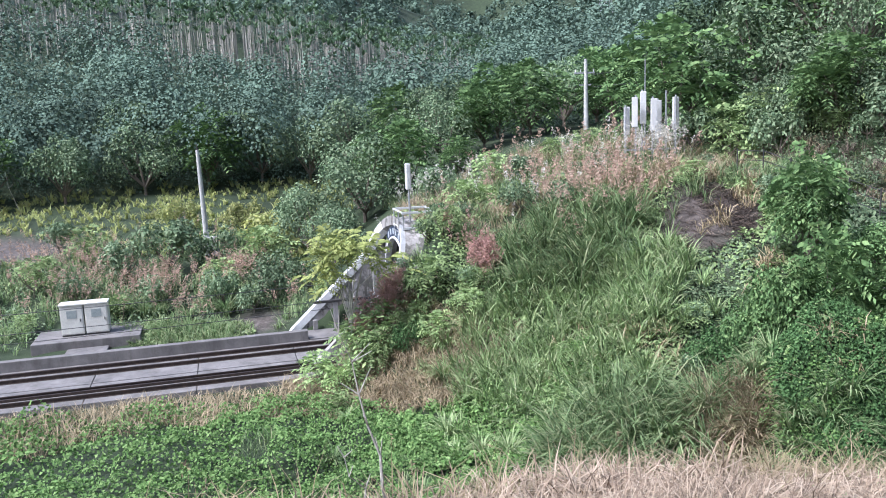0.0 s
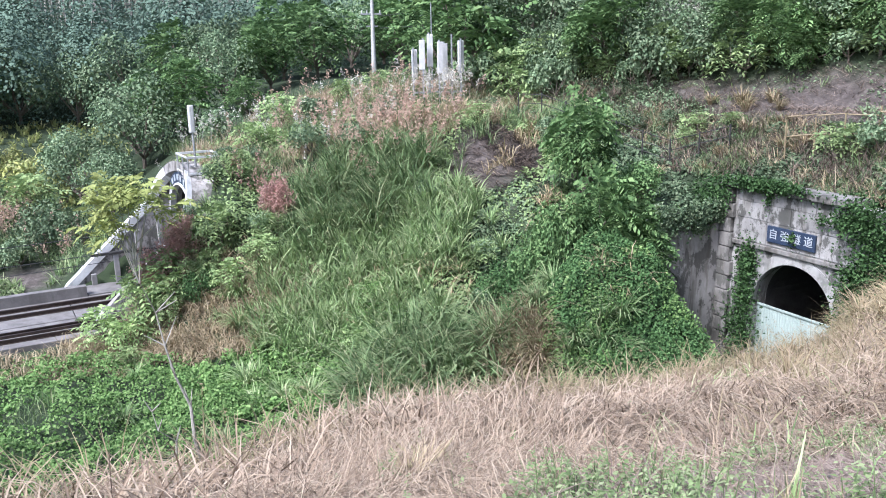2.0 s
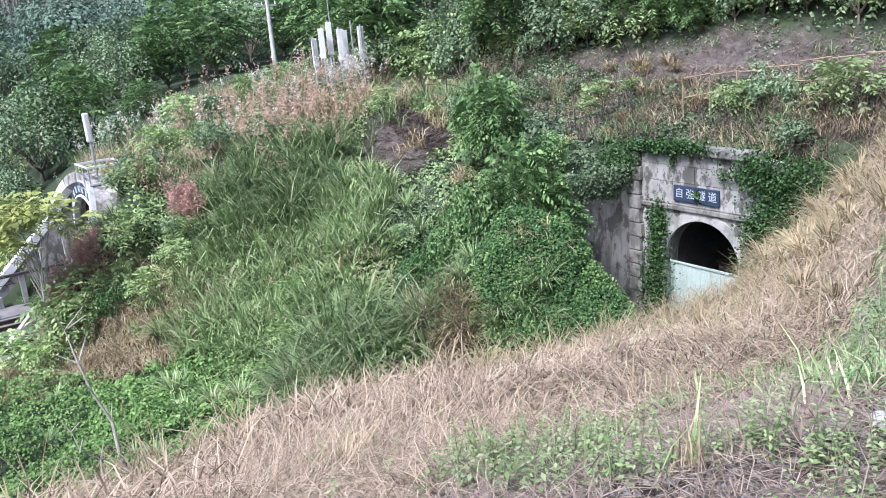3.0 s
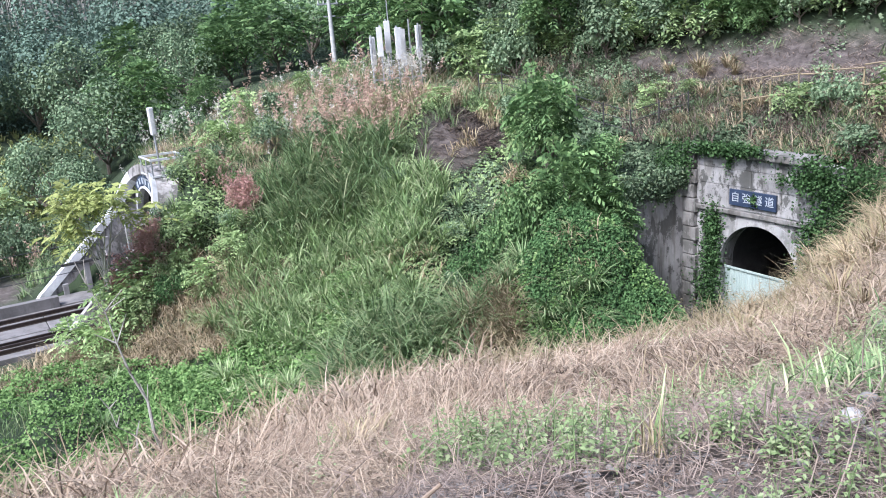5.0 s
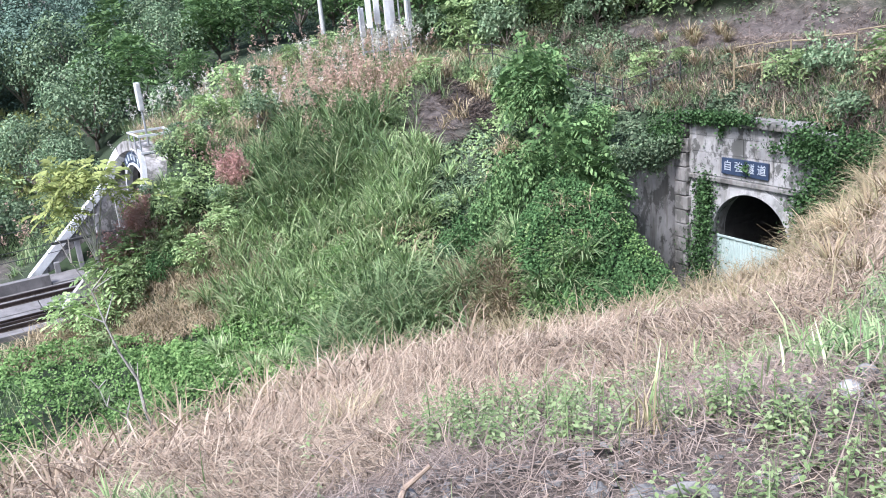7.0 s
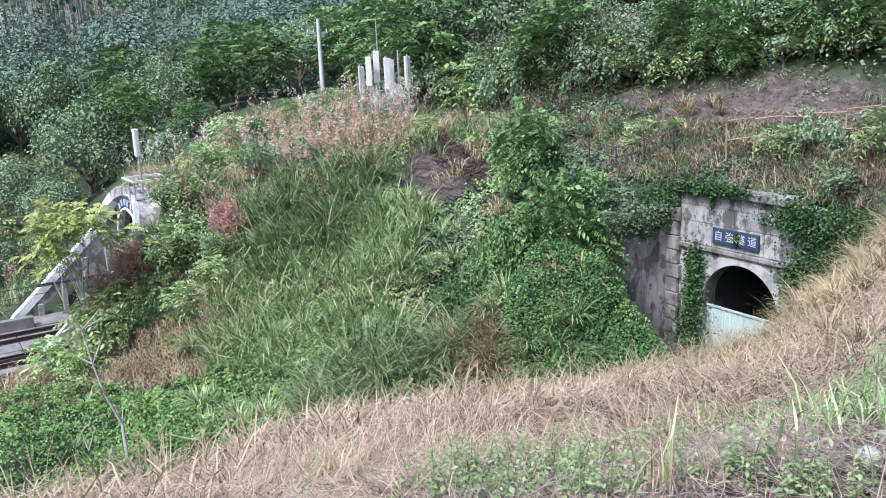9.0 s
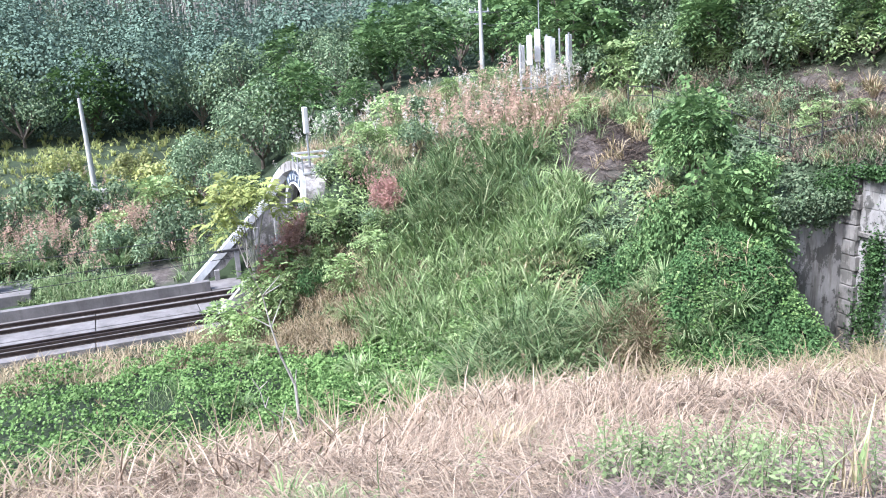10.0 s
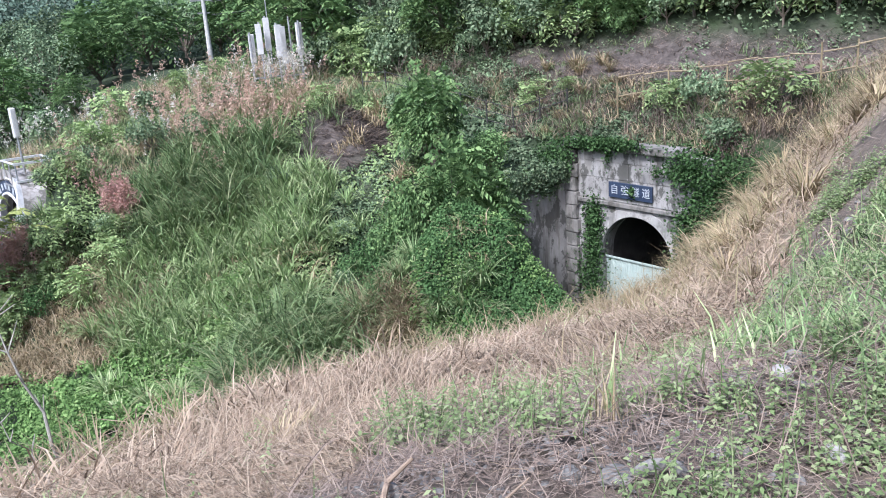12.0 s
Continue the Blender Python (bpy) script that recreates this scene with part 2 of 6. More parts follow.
def hill_depth(x, y):
    s = (x - WX) * UX + (y - WY) * UY
    a = (x + 7.5) * 0.67 + (y - 37.8) * 0.74
    b = (x - 5) * 0.3 + (y - 26.5) * 0.95
    c = (x - 13) * -0.61 + (y - 24) * 0.79
    d = np.minimum(np.minimum(s, a), b)
    return np.where(x > 12, np.minimum(d, c + 0 * d), d)


def side(x, y):
    """How far up the steep wooded side a place lies."""
    return np.minimum((x - 17) * 0.83 + (y - 46) * 0.56, (x - 15.5) - (y - 46) * 0.25)


def cut_bank(x, y):
    """Where the bank over the old tunnel has been cut bare."""
    q = (x - 21.8) * 0.967 + (y - 38.9) * 0.256
    return sstep(-0.3, 0.3, q) * sstep(1.3, 0.5, side(x, y)) * sstep(41, 38, y) * sstep(19, 21, x)


def land(x, y):
    x, y = np.asarray(x, float), np.asarray(y, float)
    r = np.hypot(x, y)
    az = np.degrees(np.arctan2(x, y))
    s = (x - WX) * UX + (y - WY) * UY
    n = -(x - WX) * UY + (y - WY) * UX
    # valley floor
    z = 2.3 + 0.25 * wob(x, y, 0.5, 1) + 0 * x
    # bank beyond the railway, fields, then the wooded hills
    z = z + 0.17 * np.maximum(0, n - 1.5) * sstep(4, -2, s) * sstep(90, 60, r)
    back = 9.0 + sstep(4, -10, az) * 0.27 * np.maximum(0, r - 88) + sstep(-6, 6, az) * 0.15 * np.maximum(0, r - 75)
    back = back + 0.03 * np.maximum(0, r - 80) * wob(x, y, 0.035, 3)
    back = np.minimum(back, 60 + 0.05 * r) + 110 * sstep(380, 900, r)
    far = sstep(58, 92, r)
    z = z * (1 - far) + back * far
    # hill with the tunnels
    d = hill_depth(x, y)
    hd = np.maximum(d, 0)
    hill = np.where(d > 0, 2.4 + 10.2 * np.tanh(hd / 12.8) + 0.03 * np.minimum(hd, 30) + 0.3 * wob(x, y, 0.7, 7) * sstep(0, 5, hd), -20)
    z = np.where(r < 75, smax(z, hill, 1.0), np.maximum(z, hill * sstep(160, 75, r)))
    # steep wooded side to the right
    e = side(x, y)
    wood = 12.3 + 0.85 * np.maximum(0, e) - 0.7 * np.maximum(0, -e) + 0.6 * wob(x, y, 0.35, 4) * sstep(-3, 0, e)
    z = np.where(e > -4, np.maximum(z, np.minimum(wood, 48)), z)
    # ground behind the old face and its wing wall
    i = (x - PX) * FMX + (y - PY) * FMY
    k = (x - PX) * FWX + (y - PY) * FWY
    fill = np.minimum(9.2 + 0.6 * np.maximum(0, i - 0.8), 12.0)
    body = sstep(0.35, 0.9, i) * sstep(14, 9, k)
    z = np.where(i > 0.3, np.maximum(z, z * (1 - body) + fill * body), z)
    back2 = sstep(4.3, 4.9, -k) * sstep(-8, -6.5, i)
    z = np.where((i > -8) & (k < -4.2), np.maximum(z, z * (1 - back2) + (8.2 + 0.35 * np.clip(-k - 5, 0, 9)) * back2), z)
    # old track bed before the face
    bed = sstep(0.5, 0.2, i) * sstep(-5.5, -3.0, i) * sstep(-4.2, -3.7, k) * sstep(4.5, 3.5, k)
    z = z * (1 - bed) + 1.6 * bed
    # leafy mound before the wing wall
    mound = 3.8 * np.exp(-((x - 13.7) / 4.2) ** 2 - ((y - 26.2) / 3.2) ** 2)
    z = z + mound * (1 - bed) * sstep(0.4, -0.4, i) * sstep(-4.2, -3.0, k)
    # the near slope
    z = smax(z, near_slope(x, y), 0.5)
    # ground over the railway tunnel
    over = sstep(6.3, 6.9, s) * sstep(26, 18, s)
    roof = 9.0 + 0.17 * np.maximum(0, s - 7) - 0.6 * np.maximum(0, np.abs(n + 4.0) - 4.4)
    z = np.where(over > 0, np.maximum(z, z * (1 - over) + roof * over), z)
    # railway cutting
    near_edge = -9.9 + 2.0 * sstep(1.5, 4.5, s)
    z = z + 0.9 * np.exp(-((s - 5.5) / 2.2) ** 2 - ((n + 9.6) / 2.0) ** 2)
    cut = sstep(6.7, 6.3, s) * sstep(-0.3, 0.3, n - near_edge) * sstep(0.9, 0.3, n)
    z = z * (1 - cut) + (ZT - 0.25) * cut
    return z


def mesh_np(name, v, f):
    """A mesh from arrays: v (N,3), f (M,k)."""
    me = bpy.data.meshes.new(name)
    v = np.ascontiguousarray(v, dtype=np.float32).reshape(-1, 3)
    f = np.ascontiguousarray(f, dtype=np.int32)
    me.vertices.add(len(v))
    me.vertices.foreach_set("co", v.ravel())
    me.loops.add(f.size)
    me.loops.foreach_set("vertex_index", f.ravel())
    me.polygons.add(len(f))
    me.polygons.foreach_set("loop_start", np.arange(len(f), dtype=np.int32) * f.shape[1])
    me.update(calc_edges=True)
    return me


def solid(name, v, f, material, parent=None, label=""):
    me = mesh_np(name, v, f)
    me.materials.append(material)
    ob = new(name, me)
    if parent:
        ob.parent = parent
    if label:
        tagged(ob, label)
    return ob


def part(name, bm, material, parent=None, label="", smooth=False):
    me = bpy.data.meshes.new(name)
    bm.to_mesh(me)
    bm.free()
    if smooth:
        for p in me.polygons:
            p.use_smooth = True
    me.materials.append(material)
    ob = new(name, me)
    if parent:
        ob.parent = parent
    if label:
        tagged(ob, label)
    return ob


def thing(name, m, label, category, group="", kind=""):
    ob = new(name)
    ob.matrix_basis = m
    return tagged(ob, label, category, group, kind)


def box(bm, lo, hi, bev=0.0, m=None):
    c = [(a + b) / 2 for a, b in zip(lo, hi)]
    d = [abs(b - a) for a, b in zip(lo, hi)]
    g = bmesh.ops.create_cube(bm, size=1.0)["verts"]
    bmesh.ops.scale(bm, vec=d, verts=g)
    if bev:
        es = list({e for v in g for e in v.link_edges})
        g = list({v for f in bmesh.ops.bevel(bm, geom=es, offset=bev, segments=2, affect='EDGES', profile=0.6)["faces"] for v in f.verts} | {v for v in g if v.is_valid})
        g = [v for v in g if v.is_valid]
    bmesh.ops.translate(bm, vec=c, verts=g)
    if m is not None:
        bmesh.ops.transform(bm, matrix=m, verts=g)
    return bm


def rod(bm, a, b, r0, r1=None, seg=8):
    a, b = Vector(a), Vector(b)
    d = b - a
    m = Matrix.Translation((a + b) / 2) @ d.to_track_quat('Z', 'Y').to_matrix().to_4x4()
    bmesh.ops.create_cone(bm, cap_ends=True, segments=seg, radius1=r0, radius2=r0 if r1 is None else r1, depth=d.length, matrix=m)
    return bm


def bm_box(lo, hi, bev=0.0, m=None):
    return box(bmesh.new(), lo, hi, bev, m)


def bm_rod(a, b, r0, r1=None, seg=8):
    return rod(bmesh.new(), a, b, r0, r1, seg)


rng = np.random.default_rng(7)


def unit(v):
    return v / np.maximum(1e-9, np.linalg.norm(v, axis=-1, keepdims=True))


def leaves(P, size, aspect=0.5, flat=0.5, rg=None):
    """Four-cornered leaves with a fold, at points P."""
    rg = rg or rng
    N = len(P)
    size = np.broadcast_to(size, (N,))[:, None]
    up = unit(rg.normal(size=(N, 3)) * (1 - flat) + np.array([0, 0, 1.0]) * flat * 1.4)
    t = unit(np.cross(up, rg.normal(size=(N, 3))))
    b = np.cross(up, t)
    v = np.empty((N, 4, 3))
    v[:, 0] = P - t * size * 0.5
    v[:, 1] = P + b * size * aspect * 0.5 + up * size * 0.1
    v[:, 2] = P + t * size * 0.5 - up * size * 0.12
    v[:, 3] = P - b * size * aspect * 0.5 + up * size * 0.1
    return v.reshape(-1, 3), np.arange(N * 4).reshape(N, 4)


def facing(P, D, size, aspect=0.55, wild=0.45, rise=0.35, rg=None):
    """Leaves on a crown: each faces out along D and hangs a little."""
    rg = rg or rng
    N = len(P)
    size = np.broadcast_to(size, (N,))[:, None]
    up = unit(D * (1 - rise) + np.array([0, 0, rise]) + wild * rg.normal(size=(N, 3)))
    t = D * 0.5 + np.array([0, 0, -0.55]) + rg.normal(0, 0.6, (N, 3))
    t = unit(t - up * (t * up).sum(1, keepdims=True))
    b = np.cross(up, t)
    v = np.empty((N, 4, 3))
    v[:, 0] = P - t * size * 0.5
    v[:, 1] = P + b * size * aspect * 0.5 + up * size * 0.08
    v[:, 2] = P + t * size * 0.5 - up * size * 0.14
    v[:, 3] = P - b * size * aspect * 0.5 + up * size * 0.08
    return v.reshape(-1, 3), np.arange(N * 4).reshape(N, 4)


def sprays(P, D, length, pairs, leaflet, rg=None):
    """Feathered compound leaves: pairs of leaflets along arching stalks that leave P towards D."""
    rg = rg or rng
    N = len(P)
    length = np.broadcast_to(length, (N,))[:, None]
    a = unit(D * np.array([1, 1, 0.5]) + rg.normal(0, 0.35, (N, 3)) + np.array([0, 0, 0.25]))
    b = unit(np.cross(a, np.array([0, 0, 1.0]) + rg.normal(0, 0.25, (N, 3))))
    vs = []
    for k_ in range(pairs):
        u = (k_ + 1) / pairs
        q = P + a * length * u - np.array([0, 0, 0.45]) * length * u * u
        size = leaflet * length * (0.75 + 0.5 * math.sin(3.0 * u)) * rg.uniform(0.8, 1.2, (N, 1))
        for sgn in (-1, 1):
            t = unit(b * sgn + a * 0.55 - np.array([0, 0, 0.3]) + rg.normal(0, 0.12, (N, 3)))
            w = unit(np.cross(np.cross(a, t), t))
            n_ = np.cross(t, w)
            v = np.empty((N, 4, 3))
            v[:, 0] = q
            v[:, 1] = q + t * size * 0.5 + w * size * 0.2 + n_ * size * 0.04
            v[:, 2] = q + t * size - np.array([0, 0, 0.12]) * size
            v[:, 3] = q + t * size * 0.5 - w * size * 0.2 + n_ * size * 0.04
            vs.append(v)
    v = np.concatenate(vs).reshape(-1, 3)
    return v, np.arange(len(v)).reshape(-1, 4)


def arching(P, length, width, rise, bend, rg=None, az=None):
    """Long blades of three pieces that rise and bow over. rise: slope at the foot; bend: turn at each joint (radians)."""
    rg = rg or rng
    N = len(P)
    length, width = np.broadcast_to(length, (N,))[:, None] / 3, np.broadcast_to(width, (N,))[:, None]
    a = rg.uniform(0, 6.283, N) if az is None else az
    el, dr = rg.uniform(*rise, N), rg.uniform(*bend, N)
    tw = a + rg.normal(0, 0.6, N)
    sd_ = np.stack([-np.sin(tw), np.cos(tw), 0.2 * np.sin(5 * tw)], 1)
    v = np.empty((N, 8, 3))
    q = P.copy()
    for k_ in range(4):
        e_ = el - dr * k_
        w_ = width * (0.6, 1.0, 0.75, 0.08)[k_] * 0.5
        v[:, 2 * k_], v[:, 2 * k_ + 1] = q - sd_ * w_, q + sd_ * w_
        q = q + np.stack([np.cos(a) * np.cos(e_), np.sin(a) * np.cos(e_), np.sin(e_)], 1) * length
    i = np.arange(N)[:, None] * 8
    return v.reshape(-1, 3), np.concatenate([i + np.array([[0, 1, 3, 2]]) + 2 * k_ for k_ in range(3)])


def blades(P, length, width, lean, droop, rg=None, az=None):
    """Tapering two-piece blades. lean: how far the foot leans from upright (0 to 1); droop: how far the tip hangs."""
    rg = rg or rng
    N = len(P)
    length = np.broadcast_to(length, (N,))[:, None]
    width = np.broadcast_to(width, (N,))[:, None]
    lean = np.broadcast_to(lean, (N,))[:, None]
    droop = np.broadcast_to(droop, (N,))[:, None]
    a = rg.uniform(0, 2 * np.pi, N) if az is None else az
    h = np.stack([np.cos(a), np.sin(a), np.zeros(N)], 1)
    tw = a + rg.normal(0, 0.7, N) + np.pi / 2
    sd_ = np.stack([np.cos(tw), np.sin(tw), np.zeros(N)], 1)
    up = np.array([0, 0, 1.0])
    d1 = unit(h * lean + up * np.sqrt(np.maximum(0.02, 1 - lean ** 2)))
    l2 = np.clip(lean + droop, 0, 1.6)
    d2 = unit(h * np.sin(l2 * 1.5) + up * np.cos(l2 * 1.5))
    m_ = P + d1 * length * 0.5
    tip = m_ + d2 * length * 0.5
    v = np.empty((N, 6, 3))
    v[:, 0], v[:, 1] = P - sd_ * width * 0.4, P + sd_ * width * 0.4
    v[:, 2], v[:, 3] = m_ + sd_ * width * 0.5, m_ - sd_ * width * 0.5
    v[:, 4], v[:, 5] = tip + sd_ * width * 0.08, tip - sd_ * width * 0.08
    i = np.arange(N)[:, None] * 6
    f = np.concatenate([i + np.array([[0, 1, 2, 3]]), i + np.array([[3, 2, 4, 5]])])
    return v.reshape(-1, 3), f


def curls(P, length, width, rg, az):
    """Limp blades of three pieces, curling over as they lie."""
    N = len(P)
    length, width = np.broadcast_to(length, (N,))[:, None] / 3, np.broadcast_to(width, (N,))[:, None]
    el = rg.uniform(0.05, 1.1, N)
    turn = rg.normal(0, 0.75, N)
    drop = rg.uniform(0.15, 0.75, N)
    v = np.empty((N, 8, 3))
    q = P.copy()
    for k_ in range(4):
        a_ = az + turn * k_
        e_ = el - drop * k_
        sd_ = np.stack([-np.sin(a_), np.cos(a_), 0.4 * np.sin(turn * 9)], 1)
        w_ = width * (0.8, 1.0, 0.75, 0.1)[k_] * 0.5
        v[:, 2 * k_], v[:, 2 * k_ + 1] = q - sd_ * w_, q + sd_ * w_
        q = q + np.stack([np.cos(a_) * np.cos(e_), np.sin(a_) * np.cos(e_), np.sin(e_)], 1) * length
    i = np.arange(N)[:, None] * 8
    f = np.concatenate([i + np.array([[0, 1, 3, 2]]) + 2 * k_ for k_ in range(3)])
    return v.reshape(-1, 3), f


def fountain(rg, n, length, width, spread):
    """A tussock: long blades that rise from one root and arch over."""
    a = rg.uniform(0, 6.283, n)
    P = np.column_stack([np.cos(a) * rg.uniform(0, spread, n), np.sin(a) * rg.uniform(0, spread, n), np.full(n, -0.05)])
    ln = rg.uniform(0.55, 1.0, n)[:, None] * length / 3
    el, dr = rg.uniform(0.95, 1.5, n), rg.uniform(0.15, 0.85, n)
    v = np.empty((n, 8, 3))
    q = P.copy()
    for k_ in range(4):
        e_ = el - dr * k_
        sd_ = np.stack([-np.sin(a), np.cos(a), np.zeros(n)], 1)
        w_ = width * (0.6, 1.0, 0.8, 0.08)[k_] * 0.5
        v[:, 2 * k_], v[:, 2 * k_ + 1] = q - sd_ * w_, q + sd_ * w_
        q = q + np.stack([np.cos(a) * np.cos(e_), np.sin(a) * np.cos(e_), np.sin(e_)], 1) * ln
    i = np.arange(n)[:, None] * 8
    return v.reshape(-1, 3), np.concatenate([i + np.array([[0, 1, 3, 2]]) + 2 * k_ for k_ in range(3)])


def join(*vf):
    off, vs, fs = 0, [], []
    for v, f in vf:
        vs.append(v)
        fs.append(f + off)
        off += len(v)
    return np.concatenate(vs), np.concatenate(fs)


def scatter(n, x0, x1, y0, y1, ok=None, rg=None):
    rg = rg or rng
    x, y = rg.uniform(x0, x1, n), rg.uniform(y0, y1, n)
    if ok is not None:
        k = ok(x, y)
        x, y = x[k], y[k]
    return np.stack([x, y, land(x, y)], 1)


def stuff(name, vf, material, label, category):
    ob = solid(name, vf[0], vf[1], material)
    return tagged(ob, label, category, kind="stuff")


def offbed(x, y):
    s = (x - WX) * UX + (y - WY) * UY
    n = -(x - WX) * UY + (y - WY) * UX
    i = (x - PX) * FMX + (y - PY) * FMY
    k = (x - PX) * FWX + (y - PY) * FWY
    return ~((s < 7) & (n > -9.3 + 1.6 * sstep(2, 4.5, s)) & (n < 0.4)) & ~((i > -0.8) & (i < 0.9) & (k > -5) & (k < 5))


# ---- ground ----
def build_ground():
    gu = np.linspace(-1, 1, 291)
    gx = 3 + 12 * np.sinh(5.2 * gu)
    gy = 18 + 12 * np.sinh(5.2 * gu)
    X, Y = np.meshgrid(gx, gy)
    Zg = land(X, Y)
    v = np.stack([X.ravel(), Y.ravel(), Zg.ravel()], 1)
    k = len(gu)
    q = (np.arange(k - 1)[:, None] * k + np.arange(k - 1)).ravel()
    f = np.stack([q, q + 1, q + k + 1, q + k], 1)
    cxy = v[f].mean(axis=1)
    ci = (cxy[:, 0] - PX) * FMX + (cxy[:, 1] - PY) * FMY
    ck = (cxy[:, 0] - PX) * FWX + (cxy[:, 1] - PY) * FWY
    cs = (cxy[:, 0] - WX) * UX + (cxy[:, 1] - WY) * UY
    cn = -(cxy[:, 0] - WX) * UY + (cxy[:, 1] - WY) * UX
    mouth = (ci > -0.1) & (ci < 1.6) & (ck > -2.1) & (ck < 2.4) & (cxy[:, 2] < 8.4)
    mouth2 = (cs > 5.9) & (cs < 8.0) & (cn > -7.2) & (cn < 0.4) & (cxy[:, 2] < 8.75) & (cxy[:, 2] > 2.3)
    f = f[~(mouth | mouth2)]
    m, nt, p, out = mat("hillside_soil")
    soil = ramp(nt, tex(nt, 2.6, 10, 0.72), [(0.25, (0.022, 0.018, 0.015)), (0.5, (0.075, 0.062, 0.055)), (0.75, (0.19, 0.165, 0.15))])
    litter = ramp(nt, tex(nt, 9.0, 5, 0.7), [(0.3, (0.10, 0.07, 0.045)), (0.55, (0.30, 0.23, 0.15)), (0.75, (0.46, 0.38, 0.27))])
    green = ramp(nt, tex(nt, 0.6, 5), [(0.3, (0.012, 0.022, 0.008)), (0.7, (0.035, 0.055, 0.02))])
    at = nt.nodes.new("ShaderNodeAttribute")
    at.attribute_name = "cover"
    sp = nt.nodes.new("ShaderNodeSeparateColor")
    nt.links.new(at.outputs["Color"], sp.inputs[0])
    c = mix(nt, soil, green, sp.outputs[1])
    c = mix(nt, c, litter, sp.outputs[0])
    nt.links.new(c, p.inputs["Base Color"])
    p.inputs["Roughness"].default_value = 0.95
    bump(nt, p, tex(nt, 12, 6), 0.8, 0.05)
    g = solid("ground", v, f, m)
    for poly in g.data.polygons:
        poly.use_smooth = True
    x, y = X.ravel(), Y.ravel()
    dry = sstep(1.0, -0.5, y - brow(x)) * sstep(40, 30, np.hypot(x, y))
    e = side(x, y)
    bare = sstep(-0.6, 0, e) * 0.0
    bare = np.maximum(bare, cut_bank(x, y))
    bare = np.maximum(bare, np.exp(-((x - 11.3) / 2.0) ** 2 - ((y - 35.5) / 2.2) ** 2) * 1.5)
    bare = np.maximum(bare, np.exp(-((x + 12.6) / 1.6) ** 2 - ((y - 48.6) / 1.8) ** 2) * 1.3)
    bare = np.maximum(bare, np.exp(-((x + 34) / 5.5) ** 2 - ((y - 60) / 2.6) ** 2) * 1.5)
    ra, aa = np.hypot(x, y), np.degrees(np.arctan2(x, y))
    dug = sstep(0.6, -0.3, ra - (1.8 + 0.065 * np.maximum(aa, 0) + 6.0 * sstep(46, 53, aa)))
    dry = dry * (1 - 0.75 * dug)
    bare = np.maximum(bare, dug)
    col = np.zeros((len(x), 4), np.float32)
    col[:, 0] = dry
    col[:, 1] = np.clip((1 - dry) * (1 - bare), 0, 1)
    col[:, 3] = 1
    a = g.data.color_attributes.new("cover", 'FLOAT_COLOR', 'POINT')
    a.data.foreach_set("color", col.ravel())
    return tagged(g, "hillside soil under grass and leaf litter", "ground", kind="structure")


ground = build_ground()

# ---- railway ----
RM = Matrix.Translation((WX, WY, 0)) @ Matrix.Rotation(math.atan2(UY, UX), 4, 'Z')   # x along the line, y away from the viewer


def build_track():
    t = thing("railway_track", RM, "double-track concrete slab railway with rusty rails", "railway track", kind="structure")
    x = -70.0
    while x < 30:
        for y0 in (-9.0, -5.95) if x < 2 else (-5.95,):
            part("slab", bm_box((x, y0, ZT - 0.4), (x + 4.96, y0 + 2.95, ZT), 0.02), CONCT, t)
        x += 5.0
    part("drain_channel", bm_box((-70, -2.96, ZT - 0.4), (5.8, -2.0, ZT - 0.12)), CONCT, t)
    part("side_path", bm_box((1.05, -1.98, ZT - 0.4), (6.4, -0.02, ZT - 0.05), 0.02), CONCT, t, "concrete side path")
    for y, x1 in ((-3.45, 30), (-4.52, 30), (-7.2, 3), (-8.27, 3)):
        bm = bm_box((-70, y - 0.065, ZT), (x1, y + 0.065, ZT + 0.03))
        box(bm, (-70, y - 0.02, ZT + 0.03), (x1, y + 0.02, ZT + 0.15))
        box(bm, (-70, y - 0.04, ZT + 0.15), (x1, y + 0.04, ZT + 0.2))
        part("rail", bm, RAILM, t)
    for y in (-3.2, -7.45):
        part("guard_rail", bm_box((-70, y - 0.05, ZT), (3, y + 0.05, ZT + 0.14), 0.01), RAILM, t)
    bm = bm_box((-70, -2.0, ZT - 0.4), (1.0, -1.55, ZT + 0.45), 0.03)
    part("kerb_wall", bm, CONCT, t, "low concrete kerb wall")
    return t


build_track()


PN, PA, PB, PZ = -3.3, 3.6, 1.9, 6.9      # middle line, half width, rise of the arch, springing height


def portal_line(k=1.0, n=22):
    """The portal's slanting rim, from the far foot over the crown to the near foot; k scales it about its middle."""
    rim = [(0.1 + (z - 2.3) * 1.09, PN + PA * k, z) for z in (1.9, 3.2, 4.5, 5.8)]
    for i in range(n + 1):
        a = math.pi * i / n
        rim.append((5.1 + 1.0 * math.sin(a), PN + PA * k * math.cos(a), PZ + (PB + PA * (k - 1)) * math.sin(a)))
    return rim + [(x, 2 * PN - y, z) for x, y, z in rim[3::-1]]


def band(lines):
    """Quads between neighbouring lines of points, closed all round."""
    bm = bmesh.new()
    vv = [[bm.verts.new(q) for q in ln] for ln in lines]
    for A, B in zip(vv, vv[1:] + vv[:1]):
        for i in range(len(A) - 1):
            bm.faces.new([A[i], A[i + 1], B[i + 1], B[i]])
    for e in (0, -1):
        bm.faces.new([ln[e] for ln in vv])
    bmesh.ops.recalc_face_normals(bm, faces=bm.faces)
    return bm


